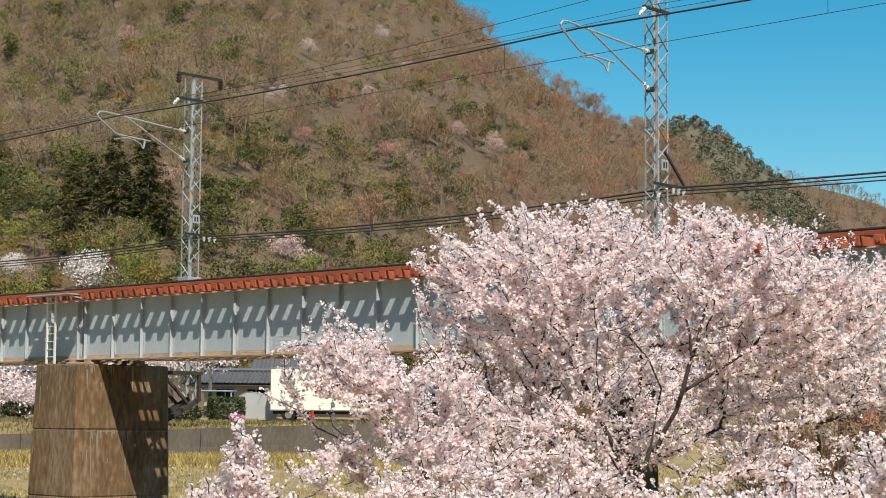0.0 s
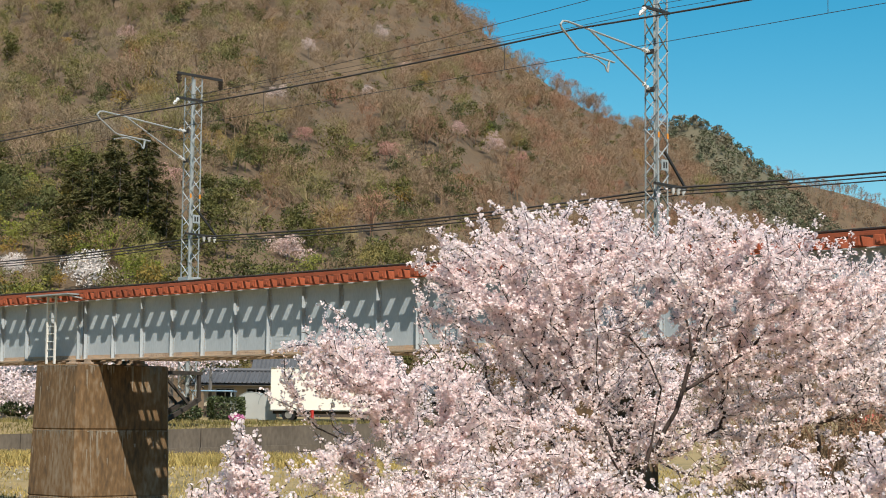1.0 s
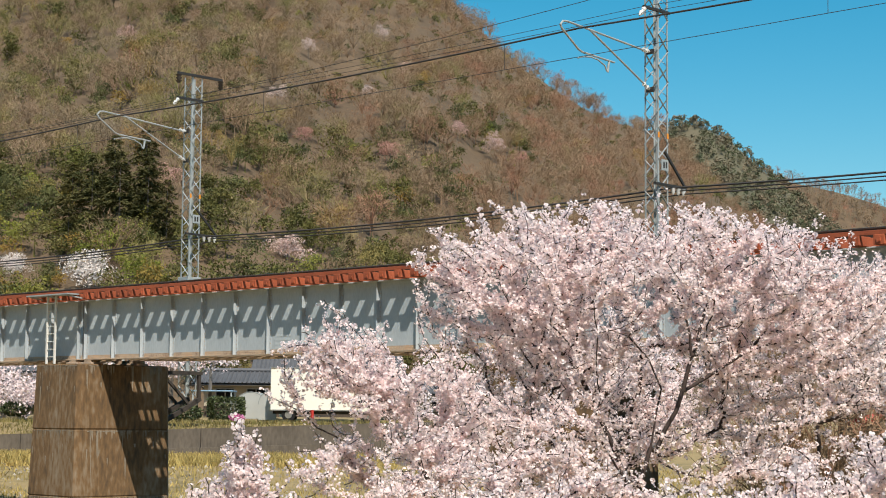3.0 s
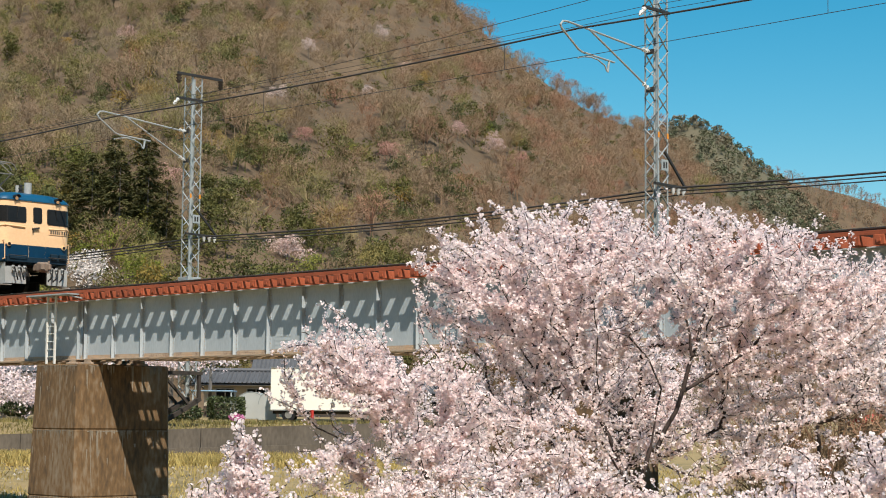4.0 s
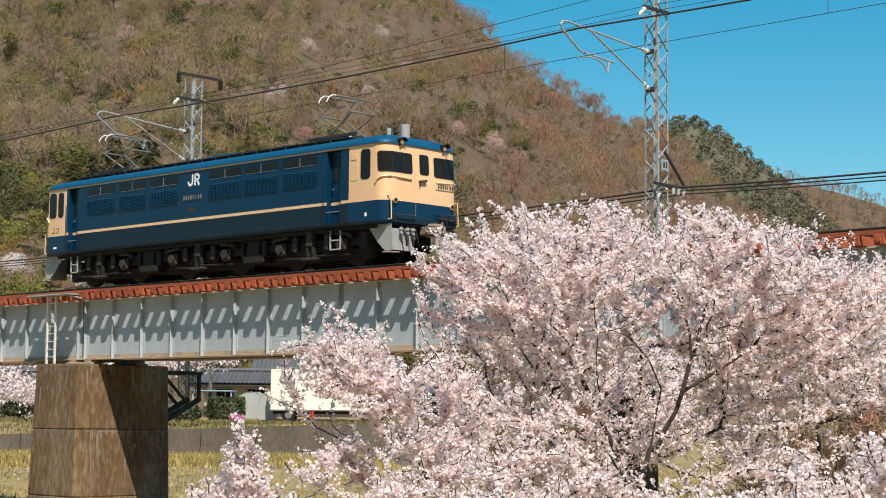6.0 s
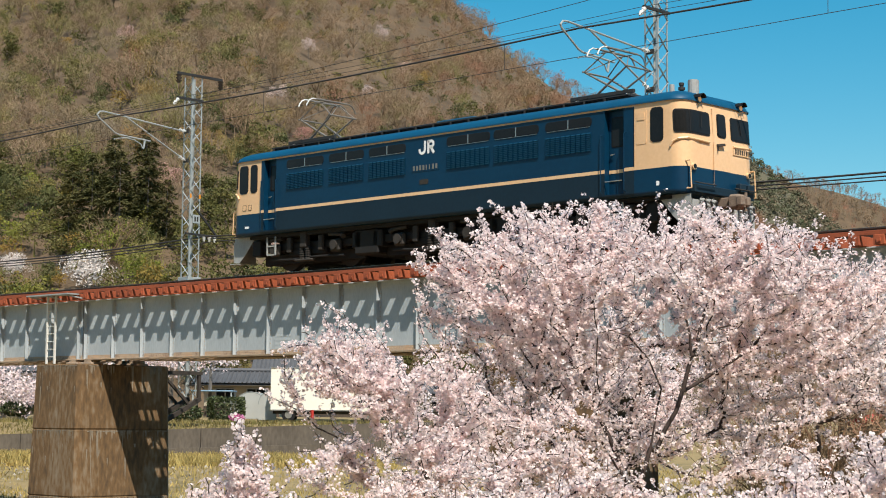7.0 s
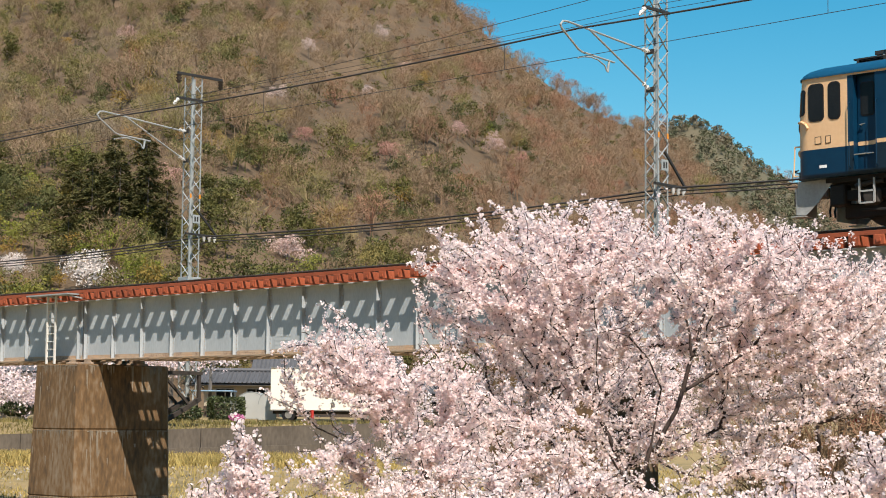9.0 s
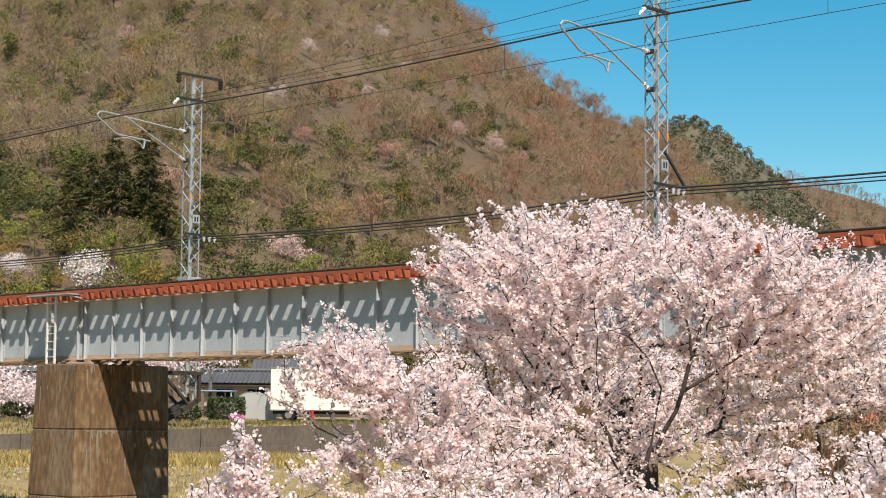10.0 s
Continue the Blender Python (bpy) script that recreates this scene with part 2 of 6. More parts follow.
def girder_span(x0, label):
    s = thing("bridge_span", label, "bridge", pose(x0, 0, 0), group="bridge spans")
    L = SPAN - 0.14
    for sy in (-1, 1):
        y = sy * GY
        web = part("web", boxm(0.03, L, y - 0.008, y + 0.008, BOT + 0.03, TOP - 0.03), M["girder"], s)
        bm = boxm(0.03, L, y - 0.17, y + 0.17, TOP - 0.03, TOP, 0.004)
        part("top_flange", bm, M["girder"], s)
        bm = boxm(0.03, L, y - 0.17, y + 0.17, BOT, BOT + 0.028, 0.004)
        box(bm, 2.2, L - 2.2, y - 0.165, y + 0.165, BOT - 0.022, BOT - 0.002)
        part("bottom_flange", bm, M["rusty"], s, "rust-stained bottom flange")
        for o in (-1, 1):
            ya, yb = sorted((y + o * 0.010, y + o * 0.022))
            part("flange_angle", boxm(0.03, L, ya, yb, BOT + 0.03, BOT + 0.15), M["rusty"], s, "rust-stained riveted angle")
            part("flange_angle", boxm(0.03, L, ya, yb, TOP - 0.15, TOP - 0.032), M["girder"], s)
        # stiffeners on both faces of the web
        first = None
        n = 13
        for k in range(n + 1):
            x = 0.12 + k * (L - 0.24) / n
            for o in (-1, 1):
                if first is None:
                    b2 = bmesh.new()
                    box(b2, -0.006, 0.006, -0.125, -0.004, BOT + 0.031, TOP - 0.031)
                    box(b2, 0.006, 0.075, -0.022, -0.010, BOT + 0.031, TOP - 0.031)
                    first = part("stiffener", b2, M["girder"], s, m=Matrix.Translation((x, y, 0)))
                else:
                    again(first, Matrix.Translation((x, y, 0)) @ (Matrix.Identity(4) if o == -1 else Matrix.Diagonal((1, -1, 1, 1))))
        if sy == -1:
            # rivet rows on the face towards the water
            bm = bmesh.new()
            r = 0.018
            pts = [(x, BOT + 0.10) for x in np.arange(0.1, L, 0.105)] + [(x, BOT + 0.055) for x in np.arange(0.15, L, 0.105)]
            for k in range(n + 1):
                x = 0.12 + k * (L - 0.24) / n + 0.045
                pts += [(x, z) for z in np.arange(BOT + 0.2, TOP - 0.18, 0.12)]
            for x, z in pts:
                a = bm.verts.new((x, y - 0.036, z))
                ring = [bm.verts.new((x + r * math.cos(t), y - 0.021, z + r * math.sin(t))) for t in (0.8, 2.05, 3.3, 4.6, 5.85)]
                for i in range(5):
                    bm.faces.new((a, ring[i], ring[(i + 1) % 5]))
            tagged(part("rivet", bm, M["rusty"], s, "rusty rivet heads in rows"), kind="stuff")
    # cross frames between the girders
    for k in range(0, 14, 2):
        x = 0.2 + k * (L - 0.4) / 13
        bm = bmesh.new()
        bar(bm, (x, -GY + 0.02, BOT + 0.12), (x, GY - 0.02, TOP - 0.12), 0.07, 0.012)
        bar(bm, (x + 0.02, -GY + 0.02, TOP - 0.12), (x + 0.02, GY - 0.02, BOT + 0.12), 0.07, 0.012)
        bar(bm, (x, -GY + 0.02, BOT + 0.1), (x, GY - 0.02, BOT + 0.1), 0.08, 0.08)
        part("cross_frame", bm, M["rusty"], s)
    return s


def bearing(x, y):
    bm = boxm(x - 0.28, x + 0.28, y - 0.22, y + 0.22, BOT - 0.14, BOT - 0.07, 0.01)
    box(bm, x - 0.18, x + 0.18, y - 0.17, y + 0.17, BOT - 0.07, BOT - 0.003, 0.01)
    return tagged(link(bm, "bridge_bearing", M["rusty"]), "rusty steel bearing block under the girder end", "bearing", group="bridge bearings")


M["lime"] = mat("pale_lime_stain", (0.27, 0.23, 0.175), (0.15, 0.115, 0.08), rough=0.95, big=3, fine=25, bump=0.3)


def pier(x, seed):
    """A tall battered concrete pier cast in three lifts, with lime runs below the joints."""
    z1 = BOT - 0.14
    hx, y0, y1, batter, k = 1.25, -1.65, 1.8, 0.03, 0.16
    t = thing("bridge_pier", "tall rust-streaked weathered concrete bridge pier", "pier", group="bridge piers")
    rng = np.random.RandomState(seed)
    for zt, zb in ((z1, z1 - 2.0), (z1 - 2.0, z1 - 4.05), (z1 - 4.05, -8.6)):
        bm = bmesh.new()
        rings = []
        for z, inset in ((zt - 0.001, 0.025), (zt - 0.03, 0.0), (zb + 0.035, 0.0), (zb + 0.001, 0.02)):
            e = batter * (z1 - z) - inset
            a0, a1, b0, b1 = x - hx - e, x + hx + e, y0 - e, y1 + e * 0.3
            rings.append([bm.verts.new((px + rng.normal(0, 0.004), py + rng.normal(0, 0.004), z)) for px, py in
                          ((a0 + k, b0), (a1 - k, b0), (a1, b0 + k), (a1, b1 - k), (a1 - k, b1), (a0 + k, b1), (a0, b1 - k), (a0, b0 + k))])
        for hi, lo in zip(rings[:-1], rings[1:]):
            for i in range(8):
                bm.faces.new((lo[i], lo[(i + 1) % 8], hi[(i + 1) % 8], hi[i]))
        bm.faces.new(rings[0])
        bm.faces.new(rings[-1][::-1])
        part("concrete_lift", bm, M["pier"], t)
        # lime runs
        bm = bmesh.new()
        for c in range(64):
            face = rng.rand() < 0.6
            zt2 = zt - 0.03 - (0.0 if rng.rand() < 0.7 else rng.uniform(0.1, 0.9))
            ln, w = rng.uniform(0.08, 0.35) * (3.0 if rng.rand() < 0.25 else 1.0), rng.uniform(0.006, 0.03)
            u = rng.uniform(-1, 1)
            def on(v, z):
                e = batter * (z1 - z) + 0.004
                return (x + v * (hx - k) , y0 - e, z) if face else (x + hx + e, 0.5 * (y0 + y1) + v * (0.5 * (y1 - y0) - k), z)
            q = [bm.verts.new(on(u + d, z)) for d, z in ((-w, zt2), (w, zt2), (w * 0.7, zt2 - ln * 0.6), (w * 0.2, zt2 - ln), (-w * 0.6, zt2 - ln * 0.7))]
            bm.faces.new(q)
        for c in range(46):
            face, u, w, ln = rng.rand() < 0.6, rng.uniform(-1, 1), rng.uniform(0.02, 0.08), rng.uniform(0.012, 0.05)
            def on(v, z):
                e = batter * (z1 - z) + 0.005
                v = max(-1.0, min(1.0, v))
                return (x + v * (hx - k), y0 - e, z) if face else (x + hx + e, 0.5 * (y0 + y1) + v * (0.5 * (y1 - y0) - k), z)
            q = [bm.verts.new(on(u + d, zt - 0.035 - h)) for d, h in ((-w, 0.0), (w, 0.0), (w * 0.8, ln), (w * 0.1, ln * 0.6), (-w * 0.7, ln * 1.2))]
            bm.faces.new(q)
        tagged(part("lime_run", bm, M["lime"], t, "pale lime runs below the joints"), kind="stuff")
    return t


spans = {}
for k in range(-3, 3):
    spans[k] = girder_span(JOINT + k * SPAN, "grey riveted steel plate girder bridge span")
for k in range(-3, 3):
    pier(JOINT + k * SPAN - 0.33, 30 + k)
    for y in (-GY, GY):
        for dx in (-0.4, 0.4):
            bearing(JOINT + k * SPAN + dx, y)

# track
X0, X1 = JOINT - 3 * SPAN, JOINT + 3 * SPAN
track = thing("railway_track", "single rusty railway track on red-brown sleepers", "track", kind="structure")
for sy in (-1, 1):
    y = sy * 0.566
    bm = boxm(X0, X1, y - 0.06, y + 0.06, -0.153, -0.135)
    box(bm, X0, X1, y - 0.01, y + 0.01, -0.135, -0.04)
    box(bm, X0, X1, y - 0.032, y + 0.032, -0.04, -0.004, 0.006)
    part("rail", bm, M["rail"], track)
    part("rail_head", boxm(X0, X1, y - 0.028, y + 0.028, -0.003, 0.0), M["railtop"], track)
    y = sy * 0.33
    part("guard_rail", boxm(X0, X1, y - 0.03, y + 0.03, -0.153, -0.05), M["rail"], track)
    y = sy * 1.318
    part("guard_timber", boxm(X0, X1, y - 0.022, y + 0.022, -0.246, -0.155, 0.004), M["sleeper"], track)
n = int((X1 - X0) / 0.572)
first = None
for k in range(n):
    x = X0 + 0.3 + k * 0.572
    if first is None:
        bm = boxm(-0.125, 0.125, -1.35, 1.35, TOP + 0.002, -0.247, 0.008)
        box(bm, -0.05, 0.05, -1.37, -1.351, -0.40, -0.31, 0.0)
        rod(bm, (0.03, -1.38, -0.36), (0.03, -1.35, -0.36), 0.025, n=6)
        first = part("sleeper", bm, M["sleeper"], track, m=Matrix.Translation((x, 0, 0)))
    else:
        again(first, Matrix.Translation((x, 0, 0)))

# faint painted figure and a small lettered panel on the girder
M["faint"] = mat("faded_white_paint", (0.48, 0.52, 0.54), (0.42, 0.46, 0.48), rough=0.6)
cu = bpy.data.curves.new("painted_figure", "FONT")
cu.body, cu.size, cu.extrude = "8", 0.62, 0.001
cu.materials.append(M["faint"])
fig = new("painted_figure", cu)
fig.parent = spans[0]
fig["label"] = "faded white painted figure"
fig.matrix_local = pose(-36.52 - JOINT, -GY - 0.011, -1.42, 90, 0, 0)
for k in range(4):
    part("painted_line", boxm(-36.98 - JOINT, -36.35 - JOINT, -GY - 0.012, -GY - 0.010, -1.80 - k * 0.11, -1.74 - k * 0.11), M["faint"], spans[0])


# ---- overhead line ----
def lattice_mast(x, y, z0, z1, w=0.42):
    t = thing("catenary_mast", "grey galvanised lattice mast of the overhead line", "mast", pose(x, y, 0), group="overhead line masts")
    h = w / 2
    for sx in (-1, 1):
        for sy in (-1, 1):
            bm = bmesh.new()
            box(bm, sx * h - (0.045 if sx > 0 else 0), sx * h + (0.045 if sx < 0 else 0), sy * h - 0.004, sy * h + 0.004, z0, z1)
            box(bm, sx * h - 0.004, sx * h + 0.004, sy * h - (0.045 if sy > 0 else 0), sy * h + (0.045 if sy < 0 else 0), z0, z1)
            part("corner_angle", bm, M["galv"], t)
    step = 0.40
    n = int((z1 - z0) / step)
    first = {}
    for face in range(4):
        rot = Matrix.Rotation(face * math.pi / 2, 4, "Z")
        for k in range(n):
            up = Matrix.Translation((0, 0, z0 + k * step)) @ rot
            if k % 2 not in first:
                a, b = (-h, h) if k % 2 else (h, -h)
                bm = bar(bmesh.new(), (a, -h - 0.008, 0), (b, -h - 0.008, step), 0.042, 0.01)
                first[k % 2] = part("lacing_bar", bm, M["galv"], t, m=up)
            else:
                again(first[k % 2], up)
    return t


def insulator(parent, p, q, material, r=0.06, n=3):
    bm = bmesh.new()
    p, q = Vector(p), Vector(q)
    for k in range(n):
        a, b = p.lerp(q, (k + 0.1) / n), p.lerp(q, (k + 0.9) / n)
        rod(bm, a, b, r, r * 0.45, n=10)
    rod(bm, p, q, r * 0.35, n=8)
    return part("insulator", bm, material, parent, smooth=False)


def cantilever(t, low, high):
    """The hinged bracket that holds the wires over the track; it reaches towards -y."""
    h = 0.21
    bm = bmesh.new()
    tube(bm, [(0, -h - 0.28, high), (0, -3.55, high + 0.24), (0, -3.70, high + 0.22), (0, -3.80, high + 0.12), (0, -3.74, high + 0.03), (0, -3.12, high - 0.38), (0, -2.95, high - 0.43), (0, -1.72, high - 0.50)], 0.027, 8)
    part("top_tube", bm, M["galv"], t)
    bm = bmesh.new()
    rod(bm, (0, -h - 0.26, low + 0.10), (0, -2.72, high + 0.19), 0.025)
    part("strut", bm, M["galv"], t)
    bm = bmesh.new()
    tube(bm, [(0, -2.02, high - 0.76), (0, -2.08, high - 0.64), (0, -2.35, high - 0.53), (0, -2.65, high - 0.50), (0, -2.95, high - 0.54), (0, -3.14, high - 0.60)], 0.020, 6)
    part("steady_arm", bm, M["galv"], t)
    bm = bmesh.new()
    rod(bm, (0, -1.98, high - 0.78), (0, -1.92, high - 0.47), 0.03)
    part("arm_hinge", bm, M["galv"], t)
    insulator(t, (0, -h - 0.34, high + 0.02), (0, -h - 0.06, high), M["porcelain"], 0.06, 2)
    insulator(t, (0, -h - 0.32, low + 0.12), (0, -h - 0.06, low), M["porcelain"], 0.06, 2)
    for z in (low, high):
        part("hinge", boxm(-0.12, 0.12, -h - 0.07, -h - 0.02, z - 0.06, z + 0.06), M["darksteel"], t)


def fittings(t, z_side, z_plate, z_top, z_arm, z_low=6.40):
    """Crossarms and brackets, which run across the track, on the mast's face along it."""
    f = 0.21 + 0.03
    bm = bmesh.new()
    bar(bm, (f, -0.40, z_side), (f, 0.92, z_side - 0.02), 0.07, 0.06)
    bar(bm, (f, 0.02, z_side + 0.85), (f, 0.88, z_side + 0.02), 0.05, 0.06)
    part("side_bracket", bm, M["darksteel"], t)
    for k in range(3):
        insulator(t, (f, 0.38 + k * 0.22, z_side - 0.04), (f, 0.38 + k * 0.22, z_side - 0.22), M["porcelain"], 0.07, 1)
    pl = part("number_plate", boxm(f - 0.01, f + 0.004, -0.10, 0.18, z_plate - 0.14, z_plate + 0.14), M["galv"], t, "small grey plate")
    for k in range(2):
        part("marking", boxm(f + 0.006, f + 0.010, -0.04 + k * 0.10, 0.02 + k * 0.10, z_plate - 0.08, z_plate + 0.08), M["darksteel"], pl)
    for sy in (-1, 1):
        part("band", boxm(0.212, 0.222, sy * 0.19 - 0.035, sy * 0.19 + 0.035, z_arm - 0.14, z_arm), M["amber"], t, "orange painted band")
    part("crossarm", boxm(f - 0.03, f + 0.04, -0.85, 1.0, z_top - 0.04, z_top + 0.04), M["darksteel"], t)
    for y in (-0.80, 0.95):
        insulator(t, (f, y, z_top - 0.05), (f, y, z_top - 0.34), M["darkpor"], 0.11, 3)
    part("crossarm", boxm(f - 0.03, f + 0.04, -0.85, 0.22, z_low - 0.035, z_low + 0.035), M["darksteel"], t)
    insulator(t, (f, -0.80, z_low - 0.04), (f, -1.0, z_low - 0.26), M["porcelain"], 0.07, 2)


MX = (-46.0, -26.86)
for x in MX + (MX[0] - SPAN, MX[1] + SPAN):
    head = 7.2 if x < -30 else 7.9
    t = lattice_mast(x, 3.1, -3.4, head)
    cantilever(t, 4.38, 5.36)
    fittings(t, 1.95, 2.45, head + 0.02, 3.28)
    bm = boxm(-0.27, 0.27, -0.27, 0.27, -0.1, 0.53, 0.01)
    part("base_casing", bm, M["galv"], t, "grey riveted base casing")
    # bracket that carries the mast from the pier
    for dx in (-0.3, 0.3):
        for p, q, w in (((dx, -1.4, -2.62), (dx, 0.35, -2.62), 0.12), ((dx, -1.35, -4.3), (dx, 0.3, -3.45), 0.14), ((dx, 0.25, -2.62), (dx, 0.25, -3.45), 0.1), ((dx, -1.2, -2.7), (dx, -0.2, -3.6), 0.08)):
            part("bracket_beam", bar(bmesh.new(), p, q, w, w), M["bracket"], t, "dark rusty steel bracket beam on the pier")


def wire(name, pts, r, label, sag=0.0):
    cu = bpy.data.curves.new(name, "CURVE")
    cu.dimensions, cu.bevel_depth, cu.bevel_resolution = "3D", r, 1
    for (p, q) in zip(pts[:-1], pts[1:]):
        s = cu.splines.new("POLY")
        s.points.add(16)
        for i in range(17):
            u = i / 16
            v = Vector(p).lerp(Vector(q), u)
            s.points[i].co = (v.x, v.y, v.z - sag * 4 * u * (1 - u), 1)
    cu.materials.append(M["wire"])
    return tagged(new(name, cu), label, "cable", group="overhead wires")


xs = [MX[0] - 2 * SPAN, MX[0] - SPAN, MX[0], MX[1], MX[1] + SPAN]
wire("contact_wire", [(x, 0.0, 4.79) for x in xs], 0.008, "thin bare copper contact wire over the track")
wire("messenger_wire", [(x, 0.0, 5.50) for x in xs], 0.024, "thick dark messenger cable over the track", 0.12)
wire("feeder_wire", [(x + 0.24, 4.05, 6.88 if x < -30 else 7.58) for x in xs], 0.009, "thin dark feeder wire between the masts", 0.10)
wire("feeder_wire", [(x + 0.24, 2.20, 6.38) for x in xs], 0.007, "thin dark feeder wire between the masts", 0.10)
wire("feeder_wire", [(x + 0.24, 2.12, 6.20) for x in xs], 0.007, "thin dark feeder wire between the masts", 0.08)
for k, (dz, dy) in enumerate(((0, 0), (-0.06, 0.0), (-0.12, 0.0))):
    wire("signal_cable", [(x + 0.24, 3.48 + k * 0.22 + dy, 1.90 + dz) for x in xs], 0.018 if k else 0.026, "dark signal cable slung below the feeders", 0.17)
for k in range(-6, 5):
    bm = bmesh.new()
    x = -29.3 + k * 9.4
    rod(bm, (x, 0, 4.80), (x, 0, 5.44), 0.008, n=5)
    tagged(link(bm, "dropper", M["wire"]), "thin dropper between messenger and contact wire", "cable", group="droppers")


# ---- locomotive ----
M["blue"] = mat("dark_blue_paint", (0.001, 0.034, 0.078), (0.001, 0.025, 0.060), rough=0.40, big=0.7, fine=9, bump=0.02, spec=0.3)
M["navy"] = mat("dusty_navy_paint", (0.006, 0.023, 0.040), (0.004, 0.016, 0.029), rough=0.6, spec=0.3, big=0.9, fine=12, bump=0.03)
# the body blue lightened, with the sun on upward faces put into the colour
M["sunlit_blue"] = mat("bright_blue_roof_paint", (0.004, 0.072, 0.150), (0.003, 0.052, 0.112), rough=0.4, big=1.2, fine=10, bump=0.02)
M["cream"] = mat("cream_paint", (0.82, 0.535, 0.30), (0.72, 0.45, 0.24), rough=0.45, big=1.0, fine=12, bump=0.02, coat=0.1)
M["pane"] = mat("dark_window_glass", (0.010, 0.011, 0.012), (0.02, 0.02, 0.02), rough=0.12, bump=0, spec=0.14)
M["gasket"] = mat("dark_rubber_gasket", (0.014, 0.014, 0.015), rough=0.6, bump=0, spec=0.25)
M["alu"] = mat("aluminium_trim", (0.55, 0.55, 0.53), rough=0.35, metal=0.8, bump=0)
M["roofgear"] = mat("sooty_roof_gear", (0.03, 0.032, 0.034), (0.016, 0.016, 0.016), rough=0.75)
M["under"] = mat("brake_dust_black", (0.012, 0.011, 0.010), (0.006, 0.005, 0.005), rough=0.85, big=4, fine=30)
M["dusty"] = mat("dusty_bogie_steel", (0.050, 0.042, 0.035), (0.018, 0.015, 0.013), rough=0.85, big=4, fine=30)
M["skirt"] = mat("grey_skirt_paint", (0.40, 0.41, 0.40), (0.27, 0.27, 0.26), rough=0.6, big=2, fine=18)
M["coupler"] = mat("rusty_coupler_cast", (0.26, 0.20, 0.15), (0.13, 0.09, 0.07), rough=0.85, big=6, fine=40)
M["lens"] = mat("headlight_glass", (0.55, 0.38, 0.22), (0.4, 0.27, 0.15), rough=0.1, bump=0)
glow = M["lens"].node_tree.nodes["Principled BSDF"]
glow.inputs["Emission Color"].default_value, glow.inputs["Emission Strength"].default_value = (1.0, 0.50, 0.18, 1), 0.25
M["logo"] = mat("white_marking", (0.85, 0.86, 0.86), (0.8, 0.8, 0.8), rough=0.5, bump=0)
M["panto"] = mat("pantograph_steel", (0.27, 0.25, 0.22), (0.15, 0.14, 0.125), rough=0.55, metal=0.3, bump=0)
M["tread"] = mat("worn_wheel_steel", (0.05, 0.042, 0.037), (0.022, 0.019, 0.017), rough=0.7, metal=0.2)

XR, XF, HW, RC = -0.18, 15.48, 1.40, 0.38


def outline(off=0.0):
    """The body's plan as a closed ring of (x, y), counter-clockwise, with extra stations along the sides."""
    pts = []
    for cx, cy, a0 in ((XF - RC, -HW + RC, -90), (XF - RC, HW - RC, 0), (XR + RC, HW - RC, 90), (XR + RC, -HW + RC, 180)):
        for k in range(9):
            a = radians(a0 + k * 11.25)
            pts.append((cx + (RC + off) * math.cos(a), cy + (RC + off) * math.sin(a)))
    ring = []
    n = len(pts)
    for i in range(n):
        p, q = pts[i], pts[(i + 1) % n]
        ring.append(p)
        if abs(p[1] - q[1]) < 1e-6 and abs(p[0] - q[0]) > 2:
            xs = [1.12, 1.25, 1.75, 2.0, 7.7, 13.25, 13.80, 13.95, 14.10]
            if q[0] < p[0]:
                xs = xs[::-1]
            ring += [(x, p[1]) for x in xs]
    return ring


def rake(x, z):
    """The end faces lean back a little above the waist."""
    lean = 0.07 * max(0.0, z - 2.2)
    mid = 0.5 * (XR + XF)
    k = max(0.0, (abs(x - mid) - 6.9) / (0.5 * (XF - XR) - 6.9))
    return x - math.copysign(lean * k, x - mid)


